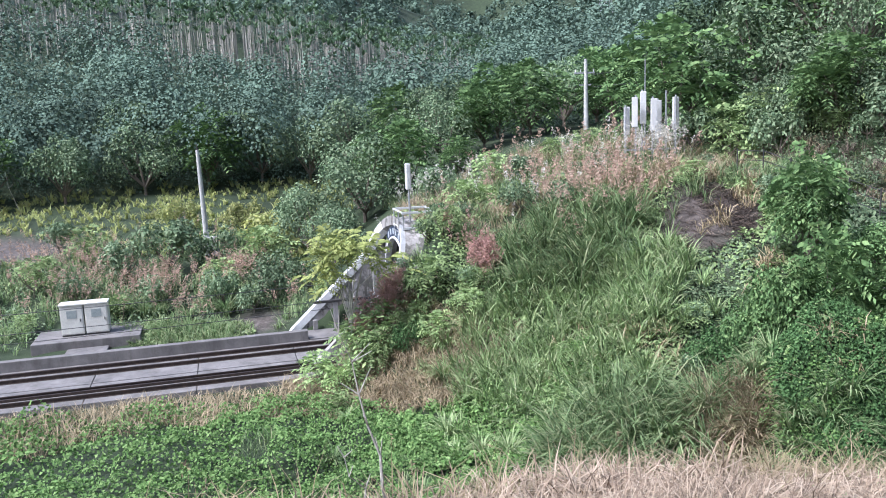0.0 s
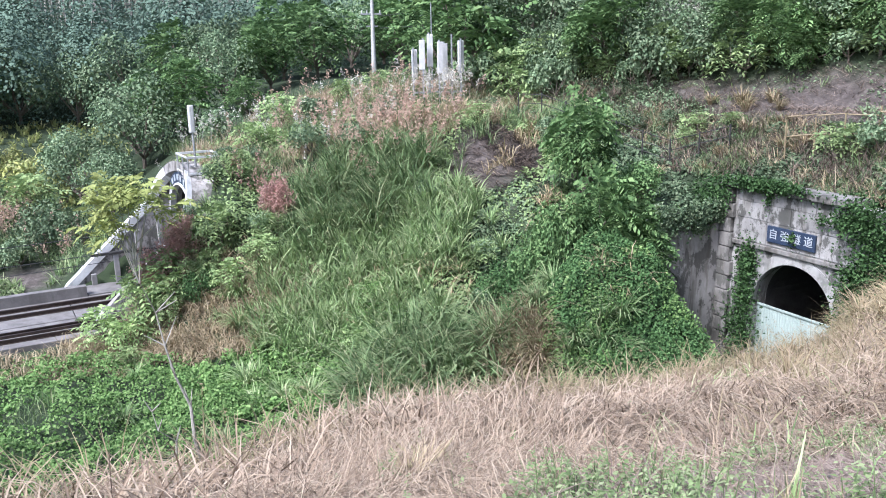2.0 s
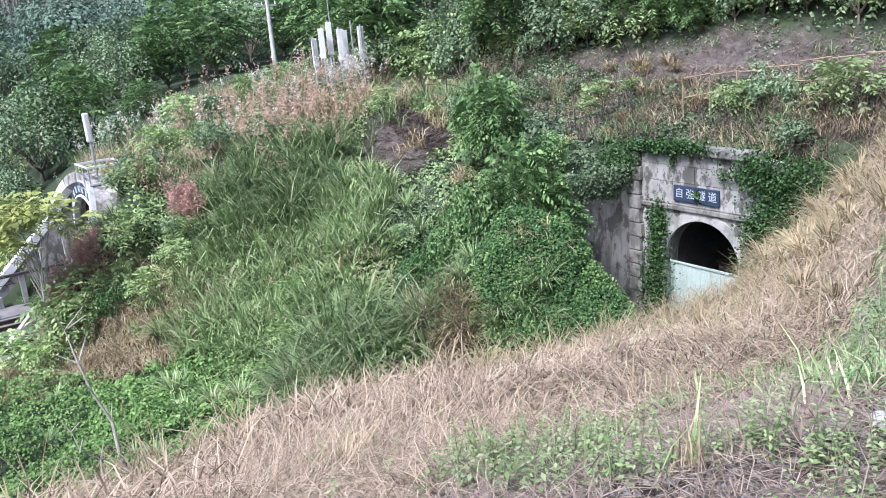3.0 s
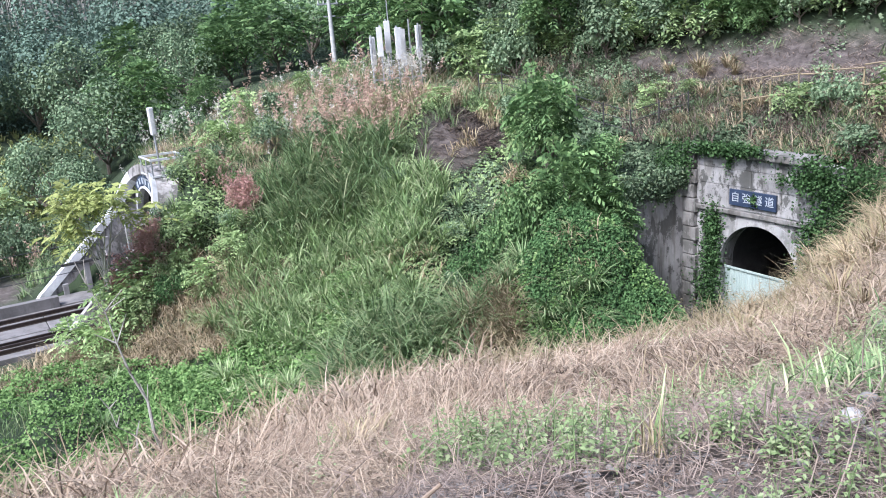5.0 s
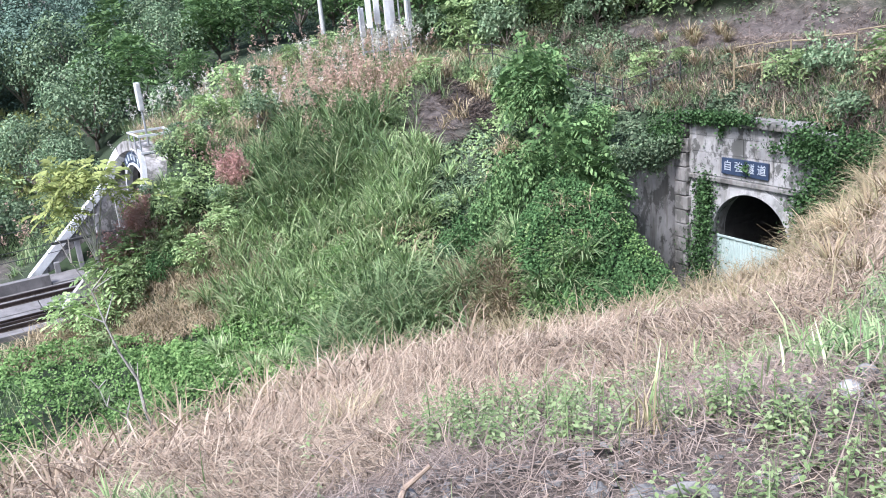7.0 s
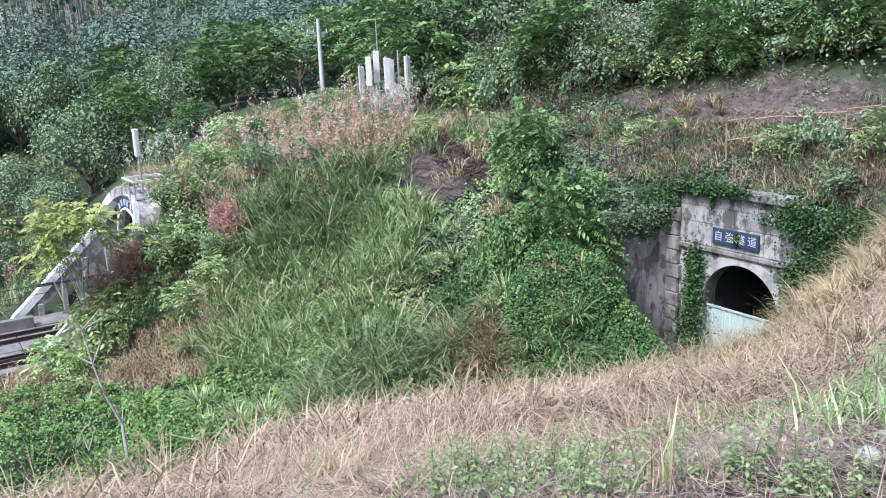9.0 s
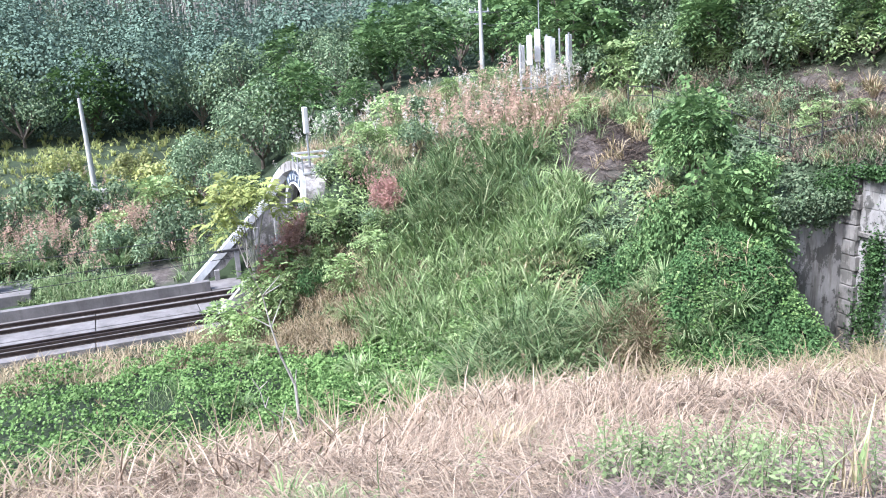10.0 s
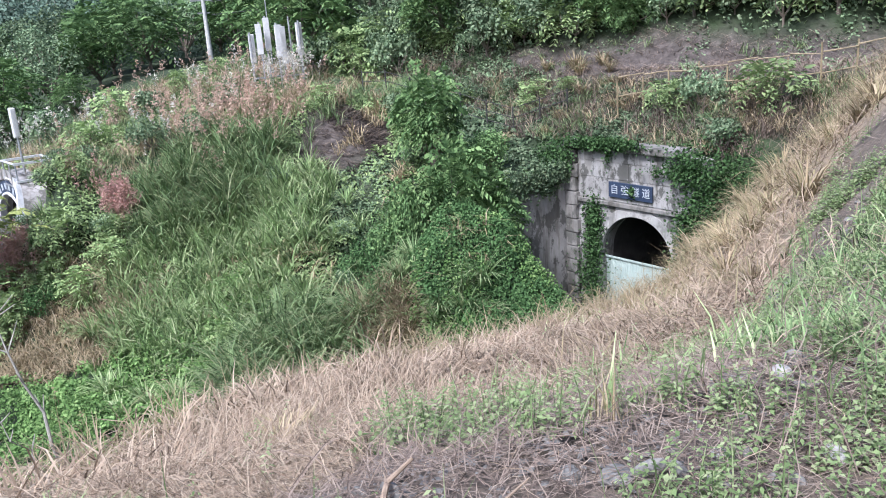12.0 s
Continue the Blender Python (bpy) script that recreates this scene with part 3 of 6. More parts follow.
def build_left_portal():
    t = thing("tunnel_portal", RM, "railway tunnel portal with white slanting copings and arched blue sign", "tunnel portal")
    inn, out_ = portal_line(1.0), portal_line(1.15)
    lift = lambda ln, dx, dz: [(x + dx, y, z + dz) for x, y, z in ln]
    for nm, a, b, ma, lb in (("coping", 0, 11, WHITE, "white painted slanting coping"), ("crown_rim", 10, 19, CONCW, "grey concrete rim over the crown"), ("coping", 18, 27, WHITE, "white painted slanting coping")):
        i_, o_ = inn[a:b], out_[a:b]
        part(nm, band([lift(i_, -0.05, 0.0), lift(o_, -0.05, 0.0), lift(o_, 0.3, -0.22), lift(i_, 0.3, -0.22)]), ma, t, lb)
    i2, o2 = portal_line(1.015), portal_line(1.14)
    part("shell", band([lift(i2, 0.15, -0.1), lift(o2, 0.15, -0.1), [(9.0, y, z) for x, y, z in o2], [(9.0, y, z) for x, y, z in i2]]), CONCW, t, "grey concrete side walls and vault")
    for k in range(4):
        x0 = 1.5 + k * 1.25
        part("buttress", bm_box((x0, -0.16, ZT - 0.3), (x0 + 0.28, 0.06, ZT + 0.55 + k * 1.1), 0.03), GREYW, t)
    # dark strip built on the far wall where a shadow line falls
    part("cable_tray", bm_box((1.6, -0.24, 4.05), (6.0, -0.07, 4.2), 0.02), DARKM, t, "dark strip along the wall in place of a shadow")

    def arch(k0, k1, a0, a1, x0, x1, n):
        ln = [[], [], [], []]
        for i in range(n + 1):
            a = a0 + (a1 - a0) * i / n
            for L_, k, x in zip(ln, (k0, k1, k1, k0), (x0, x0, x1, x1)):
                L_.append((x, PN + PA * k * math.cos(a), PZ - 1.3 + (PB + 1.3) * k * math.sin(a)))
        return band(ln)
    part("head_wall", arch(0.8, 1.01, radians(-28), radians(208), 6.1, 6.6, 30), GREYW, t, "grey concrete head wall")
    part("inner_edge", arch(0.775, 0.805, radians(0), radians(180), 5.97, 6.3, 24), WHITE, t, "pale arch edge")
    part("lining", arch(0.79, 0.86, radians(-60), radians(240), 6.6, 32.0, 30), ROCKT, t, "tunnel lining coloured near-black for the darkness inside")
    # near-black sheet closes the bore and stands for the darkness beyond
    part("end_wall", bm_box((31.6, -9.2, ZT), (32.0, 0.2, 10)), ROCKT, t, "near-black sheet for the darkness deep in the tunnel")
    sg = part("sign", arch(0.815, 0.985, radians(48), radians(132), 6.03, 6.095, 16), BLUE, t, "arched dark blue sign")
    for i in range(6):
        a = radians(57 + i * 12.2)
        part("lettering", arch(0.85, 0.95, a, a + radians(5.2), 6.005, 6.025, 3), LETTER, sg, "white lettering bar")
    # fenced platform above the crown, with a radio box on a pole
    g = thing("railed_platform", RM, "grey railed service platform above the portal", "platform")
    g.matrix_basis = RM @ Matrix.Translation((0, 0, -0.45))
    part("deck", bm_box((6.0, -5.6, 9.02), (7.9, -3.2, 9.1)), STEEL, g)
    for x in (6.05, 7.85):
        for y in (-5.55, -4.4, -3.25):
            part("post", bm_rod((x, y, 8.4), (x, y, 10.2), 0.035), STEEL, g)
    for z in (9.3, 10.14):
        for y in (-5.55, -3.25):
            part("rail", bm_box((5.98, y - 0.04, z), (7.92, y + 0.04, z + 0.12), 0.01), PANELW, g, "white painted rail")
        for x in (6.05, 7.85):
            part("rail", bm_box((x - 0.04, -5.5, z + 0.02), (x + 0.04, -3.3, z + 0.1), 0.01), PANELW, g, "white painted rail")
    a = thing("radio_antenna", RM, "white radio antenna panel on a steel pole", "antenna")
    part("pole", bm_rod((6.7, -4.4, 8.65), (6.7, -4.4, 11.5), 0.06), STEEL, a)
    part("panel", bm_box((6.55, -4.62, 10.9), (6.8, -4.2, 12.3), 0.05), PANELW, a)
    return t


build_left_portal()


def beside_track(sx, n):
    q = RM @ Vector((sx, n, 0))
    return q.x, q.y


def build_cabinets():
    base = RM @ Matrix.Translation((-11.2, 2.6, -0.25))
    pl = thing("concrete_plinth", base, "concrete plinth under two trackside cabinets", "plinth")
    part("slab", bm_box((-2.9, -1.6, ZT - 0.6), (2.9, 1.4, ZT + 0.72), 0.04), CONCT, pl)
    part("step", bm_box((-1.0, -3.4, ZT - 0.6), (1.2, -1.62, ZT + 0.3), 0.03), CONCT, pl)
    c = thing("equipment_cabinet", base @ Matrix.Translation((-0.8, 0, ZT + 0.724)), "cream metal trackside cabinet with a small louvred window", "cabinet", "trackside cabinets")
    part("base", bm_box((-0.72, -0.5, 0), (0.72, 0.5, 0.12)), DARKM, c)
    part("body", bm_box((-0.74, -0.52, 0.12), (0.74, 0.52, 2.15), 0.02), CABW, c)
    part("roof", bm_box((-0.79, -0.6, 2.15), (0.79, 0.58, 2.25), 0.02), CABW, c)
    d = part("door", bm_box((-0.66, -0.55, 0.2), (0.66, -0.522, 2.08), 0.01), CABW, c)
    part("louvre", bm_box((-0.32, -0.565, 1.25), (0.32, -0.552, 1.8), 0.005), GLASSD, d, "grey louvred vent")
    part("handle", bm_box((0.5, -0.59, 1.0), (0.55, -0.552, 1.2), 0.005), DARKM, d)
    m2 = copy_thing(c, base @ Matrix.Translation((0.52, 0, ZT + 0.724)))
    m2.scale = c.scale = (0.84, 0.84, 0.84)


build_cabinets()

# ---- old tunnel ----
OM = Matrix.Translation((PX, PY, 0)) @ Matrix.Rotation(math.atan2(FWY, FWX), 4, 'Z')   # x along the face to its right, y into the hill


def build_old_portal():
    t = thing("old_tunnel_portal", OM, "weathered grey concrete portal of a disused railway tunnel", "tunnel portal")
    c, r, zs, zb = 0.15, 1.85, 4.82, 1.2
    x0, x1, zt = -3.0, 3.3, 9.3
    # face with the arched opening
    seg = 24
    arc_ = [(c - r, zb)] + [(c - r * math.cos(math.pi * i / seg), zs + r * math.sin(math.pi * i / seg)) for i in range(seg + 1)] + [(c + r, zb)]
    out_ = []
    for a, b in arc_:
        if b <= zs:
            out_.append((x0 if a < c else x1, b))
        else:
            k = (a - c) / r
            out_.append((x0 + (x1 - x0) * (a - c + r) / (2 * r), zt) if abs(k) < 0.86 else ((x0 if k < 0 else x1), zs + (zt - zs) * (b - zs) / (r * 0.51)))
    out_ = [(a, min(b, zt)) for a, b in out_]
    bm = bmesh.new()
    fr = [[bm.verts.new((a, y, b)) for a, b in sec] for y in (0.0, 0.7) for sec in (arc_, out_)]
    for i in range(len(arc_) - 1):
        for A, B in ((0, 1), (1, 3), (3, 2), (2, 0)):
            bm.faces.new([fr[A][i], fr[A][i + 1], fr[B][i + 1], fr[B][i]])
    bmesh.ops.recalc_face_normals(bm, faces=bm.faces)
    part("face_wall", bm, CONC, t)
    # arch ring, slightly proud
    ro = r + 0.38
    bm = bmesh.new()
    n = 20
    sec = [[bm.verts.new((c - q * math.cos(math.pi * i / n), y, zs + q * math.sin(math.pi * i / n))) for i in range(n + 1)] for y in (-0.05, 0.12) for q in (r - 0.02, ro)]
    for i in range(n):
        for A, B in ((0, 1), (1, 3), (3, 2), (2, 0)):
            bm.faces.new([sec[A][i], sec[A][i + 1], sec[B][i + 1], sec[B][i]])
    bmesh.ops.recalc_face_normals(bm, faces=bm.faces)
    part("arch_ring", bm, CONCP, t, "pale concrete arch ring")
    # pilaster, courses of quoins
    for i in range(13):
        zq = 1.2 + i * 0.62
        w = 0.72 if i % 2 else 0.62
        part("quoin", bm_box((-3.62, -0.22, zq), (-3.62 + w, 0.6, zq + 0.58), 0.03), CONCD, t)
    part("band", bm_box((-3.0, -0.16, 6.98), (3.3, 0.02, 7.16), 0.03), CONCD, t, "projecting stone band")
    for z0, z1, cuts in ((7.19, 8.1, (-2.98, -1.3, 1.2, 3.28)), (8.12, 8.78, (-2.98, -0.2, 1.9, 3.28)), (8.8, 9.3, (-2.98, -1.1, 0.9, 3.28))):
        for a, b in zip(cuts, cuts[1:]):
            part("block", bm_box((a + 0.012, -0.045, z0), (b - 0.012, 0.1, z1), 0.015), CONC, t)
    part("cornice", bm_box((-3.75, -0.3, 9.3), (2.5, 0.8, 9.56), 0.06), CONCD, t, "mossy projecting cornice")
    # parapet stub and wing wall along the old bed
    part("wing_wall", bm_box((-4.2, -3.7, 0.8), (-3.62, 0.55, 8.0), 0.04), CONCW, t, "tall stained concrete wing wall")
    part("wing_coping", bm_box((-4.3, -3.7, 8.0), (-3.55, 0.3, 8.18), 0.04), CONCD, t)
    # lining and floor, coloured near-black for the darkness inside
    bm = bmesh.new()
    sec = [[bm.verts.new((a, y, b)) for a, b in [(c - r - 0.01, zb)] + [(c - (r + 0.01) * math.cos(math.pi * i / 20), zs + (r + 0.01) * math.sin(math.pi * i / 20)) for i in range(21)] + [(c + r + 0.01, zb)]] for y in (0.7, 22)]
    for i in range(len(sec[0]) - 1):
        bm.faces.new([sec[0][i], sec[0][i + 1], sec[1][i + 1], sec[1][i]])
    bm.faces.new(sec[1])
    part("lining", bm, ROCKT, t, "tunnel lining coloured near-black for the darkness inside")
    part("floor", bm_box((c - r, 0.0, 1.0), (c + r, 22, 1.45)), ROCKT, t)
    # name board: four characters
    sg = part("name_board", bm_box((-1.18, -0.14, 7.38), (1.04, -0.05, 8.02), 0.01), BLUE, t, "dark blue name board with white characters")
    for i, ch in enumerate("自強隧道"):
        cu = bpy.data.curves.new("character", 'FONT')
        cu.body, cu.size, cu.extrude, cu.align_x, cu.align_y = ch, 0.43, 0.004, 'CENTER', 'CENTER'
        tmp = new("character", cu)
        dg = bpy.context.evaluated_depsgraph_get()
        me = bpy.data.meshes.new_from_object(tmp.evaluated_get(dg))
        bpy.data.objects.remove(tmp)
        me.materials.clear()
        me.materials.append(LETTER)
        ob = new("character", me)
        ob.parent = sg
        ob.matrix_basis = Matrix.Translation((-0.87 + i * 0.54, -0.15, 7.7)) @ Matrix.Rotation(math.pi / 2, 4, 'X')
    # hoarding across the opening
    h = thing("hoarding", OM, "pale green corrugated metal hoarding closing the tunnel", "hoarding")
    for k in range(7):
        xa = c - 1.84 + k * 0.526
        bm = bmesh.new()
        m = 8
        for j in range(m):
            a0, a1 = xa + 0.526 * j / m, xa + 0.526 * (j + 1) / m
            d0, d1 = 0.02 * (j % 2), 0.02 * ((j + 1) % 2)
            bm.faces.new([bm.verts.new(q) for q in ((a0, 0.25 + d0, 1.4), (a1, 0.25 + d1, 1.4), (a1, 0.25 + d1, 4.66), (a0, 0.25 + d0, 4.66))])
        bmesh.ops.remove_doubles(bm, verts=bm.verts, dist=0.0005)
        g = bmesh.ops.extrude_face_region(bm, geom=list(bm.faces))
        bmesh.ops.translate(bm, vec=(0, 0.012, 0), verts=[v for v in g["geom"] if isinstance(v, bmesh.types.BMVert)])
        part("sheet", bm, HOARD, h)
    part("top_rail", bm_box((c - 1.84, 0.2, 4.6), (c + 1.84, 0.25, 4.68)), HOARD, h)


build_old_portal()

# ---- poles, masts, fences, cables ----
def build_mast_group():
    x0, y0 = 11.0, 45.2
    g = thing("antenna_array", pose(x0, y0, 10.5), "cluster of white cellular antenna panels on grey steel poles", "antenna")
    part("ring_rail", bm_box((-1.5, -0.05, 2.0), (1.45, 0.05, 2.1)), STEEL, g)
    part("lower_rail", bm_box((-1.5, -0.05, 1.0), (1.45, 0.05, 1.1)), STEEL, g)
    spec = [(-1.35, 0.3, 2.85, 1.55), (-0.92, -0.3, 3.3, 1.6), (-0.45, 0.25, 3.45, 1.75), (0.0, -0.3, 3.1, 1.7), (0.4, 0.25, 2.6, 2.1), (1.3, -0.1, 3.1, 1.75)]
    for dx, dy, zb, h in spec:
        part("pole", bm_rod((dx - 0.02, dy, -0.5), (dx - 0.02, dy, zb + h + 0.1), 0.055), STEEL, g)
        part("panel", bm_box((dx - 0.16, dy - 0.24, zb), (dx + 0.16, dy - 0.06, zb + h), 0.03, Matrix.Rotation(0.2 * dx, 4, 'Z')), PANELW, g)
    part("pole", bm_rod((0.8, 0.1, -0.5), (0.8, 0.1, 5.2), 0.05), STEEL, g)
    part("lightning_rod", bm_rod((-0.35, 0.1, -0.5), (-0.35, 0.1, 6.9), 0.05, 0.03), STEEL, g)
    part("box", bm_box((0.15, -0.35, 0.9), (0.6, -0.1, 1.6), 0.02), STEEL, g)


def build_poles():
    g = thing("utility_pole", pose(10.4, 64, float(land(10.4, 64)) - 0.4), "tall concrete utility pole with a crossarm", "pole")
    z1 = 18.6 - float(land(10.4, 64)) + 0.4
    part("shaft", bm_rod((0, 0, 0), (0, 0, z1), 0.2, 0.13, 12), POLEC, g)
    part("crossarm", bm_box((-0.9, -0.06, z1 - 1.1), (0.7, 0.06, z1 - 0.98)), STEEL, g)
    part("crossarm", bm_box((-0.5, -0.06, z1 - 2.0), (0.4, 0.06, z1 - 1.9)), STEEL, g)
    for dx in (-0.8, -0.4, 0.6):
        part("insulator", bm_rod((dx, 0, z1 - 0.98), (dx, 0, z1 - 0.75), 0.05, 0.03), PANELW, g)
    lz = float(land(-18.5, 59.3))
    p = thing("trackside_pole", pose(-18.5, 59.3, lz - 0.4, 0, -1.2, 0), "pale concrete pole with a grey box near its foot", "pole")
    part("shaft", bm_rod((0, 0, 0), (0, 0, 13.3 - lz), 0.24, 0.13, 12), POLEC, p)
    part("tip", bm_rod((0, 0, 13.3 - lz), (0, 0, 13.75 - lz), 0.05, 0.03), DARKM, p)
    part("box", bm_box((0.15, -0.45, 5.4 - lz), (0.85, 0.1, 6.9 - lz), 0.03), POLEC, p)


def wire(name, a, b, sag, r, label):
    pts = []
    a, b = Vector(a), Vector(b)
    for i in range(25):
        k = i / 24
        q = a.lerp(b, k)
        q.z -= sag * 4 * k * (1 - k)
        pts.append(q)
    bm = bmesh.new()
    for p_, q_ in zip(pts, pts[1:]):
        rod(bm, p_, q_, r, r, 5)
    ob = part(name, bm, CABLE, None)
    return tagged(ob, label, "cable")


def build_wires():
    for n, h in ((-1.2, 1.55), (-1.2, 2.2), (-0.6, 3.4)):
        a = RM @ Vector((-75, n, ZT + h + 0.4))
        b = RM @ Vector((2.6, n + 1.1, ZT + h * 0.75))
        wire("trackside_cable", a, b, 0.5, 0.02, "thin grey cable strung along the railway")
    wire("overhead_cable", (10.9, 64, 17.4), (42, 40, 22.5), 0.6, 0.025, "black overhead cable from the utility pole")
    wire("overhead_cable", (10.9, 64, 16.5), (44, 39, 19.8), 0.6, 0.025, "black overhead cable from the utility pole")


def build_fences():
    # wire fence with grey posts over the old tunnel
    f = thing("wire_fence", pose(0, 0, 0), "rusty wire fence with thin steel posts on the slope", "fence")
    pts = []
    for i in range(9):
        k = i / 8
        x, y = 14.0 + 7.2 * k, 40.2 - 8.0 * k
        pts.append(Vector((x, y, float(land(x, y)))))
    for p_ in pts:
        part("post", bm_rod(p_ - Vector((0, 0, 0.3)), p_ + Vector((0, 0, 1.35)), 0.035), DARKM, f)
    for p_, q_ in zip(pts, pts[1:]):
        for h in (0.35, 0.8, 1.25):
            part("strand", bm_rod(p_ + Vector((0, 0, h)), q_ + Vector((0, 0, h)), 0.018, seg=5), DARKM, f)
    # bamboo fence
    b = thing("bamboo_fence", pose(0, 0, 0), "makeshift fence of yellow bamboo poles along the slope", "fence")
    pts = []
    for i in range(10):
        k = i / 9
        x, y = 22.0 + 5.0 * k, 29.4 - 9.4 * k
        pts.append(Vector((x, y, max(10.75 + 1.15 * k, float(land(x, y))))))
    rb = random.Random(4)
    for i, p_ in enumerate(pts):
        zl = float(land(p_.x, p_.y))
        part("post", bm_rod((p_.x, p_.y, zl - 0.3), (p_.x + rb.uniform(-.08, .08), p_.y, p_.z + 1.3 + rb.uniform(-.25, .25)), 0.035), BAMBOO, b)
    for p_, q_ in zip(pts, pts[1:]):
        for h in (0.45, 1.2):
            part("pole", bm_rod(p_ + Vector((0, -0.05, h + rb.uniform(-.08, .08))), q_ + Vector((0, -0.05, h + rb.uniform(-.12, .12))), 0.03, 0.022), BAMBOO, b)


def build_pylon():
    az_, r_ = radians(10.4), 360.0
    x, y = r_ * math.sin(az_), r_ * math.cos(az_)
    g = thing("lattice_pylon", pose(x, y, float(land(x, y)) - 1), "distant steel lattice power pylon on the ridge", "pylon")
    H = 26.0
    for sx in (-1, 1):
        for sy in (-1, 1):
            part("leg", bm_rod((sx * 3, sy * 3, 0), (sx * 0.4, sy * 0.4, H), 0.22, 0.14, 5), STEEL, g)
    for z_ in (6, 11, 15.5, 19, 22):
        w_ = 3 - 2.6 * z_ / H
        for sy in (-1, 1):
            part("brace", bm_rod((-w_, sy * w_, z_), (w_, sy * w_, z_), 0.1, 0.1, 4), STEEL, g)
            part("brace", bm_rod((-w_, sy * w_, z_), (w_ * 0.8, sy * w_ * 0.8, z_ + 4), 0.1, 0.1, 4), STEEL, g)
    for z_ in (17, 20.5, 24):
        part("crossarm", bm_rod((-4.5, 0, z_), (4.5, 0, z_), 0.16, 0.16, 4), STEEL, g)


build_pylon()
build_mast_group()
build_poles()
build_wires()
build_fences()

# ---- shrubs and trees ----
def lobes(rg, n, rx, rz, cz):
    out = []
    for i in range(n):
        d = unit(rg.normal(size=3))
        d[2] = abs(d[2]) * 1.2 - 0.35
        out.append((np.array([d[0] * rx * 0.62, d[1] * rx * 0.62, cz + d[2] * rz * 0.75]), rg.uniform(0.3, 0.52) * rx))
    return out


def crown_points(rg, n, lbs, low=-0.35):
    """Points near the outside of the lobes, and the way out at each."""
    k = rg.integers(0, len(lbs), n)
    c = np.array([b[0] for b in lbs])[k]
    r = np.array([b[1] for b in lbs])[k][:, None]
    d = rg.normal(size=(n, 3))
    d[:, 2] = np.where(d[:, 2] < low, -d[:, 2], d[:, 2])
    d = unit(d)
    return c + d * r * (1.08 - 0.5 * rg.uniform(0, 1, (n, 1)) ** 2.2) + rg.normal(0, 0.05, (n, 3)) * r, d


def limbs(rg, lbs, foot, r0):
    bm = bmesh.new()
    top = Vector((0, 0, foot))
    rod(bm, (0, 0, -0.4), top, r0, r0 * 0.7, 8)
    for c, r in lbs:
        mid = top.lerp(Vector(c), 0.5) + Vector(rg.normal(0, 0.12, 3))
        rod(bm, top, mid, r0 * 0.55, r0 * 0.35, 6)
        rod(bm, mid, Vector(c), r0 * 0.35, r0 * 0.12, 6)
    return bm


def make_plant(name, seed, nl, rx, rz, cz, foot, r0, count, leaf, aspect, material, bark, label, category, group, feathered=0):
    rg = np.random.default_rng(seed)
    lb = lobes(rg, nl, rx, rz, cz)
    t = thing(name, Matrix.Translation((0, 0, -200)), label, category, group)
    part("trunk" if name.endswith("tree") else "stem", limbs(rg, lb, foot, r0), bark, t)
    P, D = crown_points(rg, count, lb, -0.9 if name.endswith("tree") else -9)
    P[:, 2] = np.maximum(P[:, 2], 0.05)
    if feathered:
        v, f = sprays(P, D, rg.uniform(0.7, 1.3, count) * leaf, feathered, 0.42, rg)
    else:
        v, f = facing(P, D, rg.uniform(0.7, 1.3, count) * leaf, aspect, 0.45, 0.35, rg)
    solid("crown", v, f, material, t)
    return t


SHRUBS = {}
for key, ma, lab, fe in (("dark", LEAF, "dense dark green shrub on the hillside", 0), ("light", LEAFL, "light green leafy shrub on the hillside", 3),
                         ("yellow", YELLOW, "shrub with yellow flowers beside the field", 0)):
    SHRUBS[key] = [make_plant("shrub", 20 + i, 7, 1.0, 0.9, 0.85, 0.3, 0.05, 150 if fe else 950, 0.42 if fe else 0.15, 0.5, ma, BARK, lab, "shrub", "hillside shrubs", fe) for i in range(2)]
SHRUBS["dense"] = [make_plant("shrub", 30 + i, 9, 1.0, 0.9, 0.8, 0.25, 0.05, 2600, 0.1, 0.6, BUSH if i else VINED, BARK, "dense vine-covered shrub on the hillside", "shrub", "hillside shrubs") for i in range(2)]
SHRUBS["feather"] = [make_plant("shrub", 34 + i, 8, 1.0, 1.0, 0.9, 0.3, 0.06, 620, 0.3, 0.5, BUSH, BARK, "tall shrub with large feathered green leaves", "shrub", "hillside shrubs", 4) for i in range(2)]
TREES = {}
for key, ma, lab, fe in (("dark", LEAF, "broad dark green tree on the slope", 0), ("light", BUSH, "green feather-leaved tree on the slope", 4), ("deep", DEEP, "tall dark evergreen tree on the wooded slope", 0)):
    TREES[key] = [make_plant("broadleaf_tree", 40 + i, 12, 2.6, 2.6, 2.6, 0.6, 0.14, 520 if fe else 2900, 0.7 if fe else 0.22, 0.5, ma, BARK, lab, "tree", "trees on the slope", fe) for i in range(2)]


def put(src, x, y, sc, rz=None, dz=-0.1, sz=1.0):
    m = Matrix.Translation((x, y, float(land(x, y)) + dz)) @ Matrix.Rotation(rz if rz is not None else rp.uniform(0, 6.28), 4, 'Z')
    ob = copy_thing(src, m)
    ob.scale = (sc, sc, sc * sz)
    return ob


rp = random.Random(11)
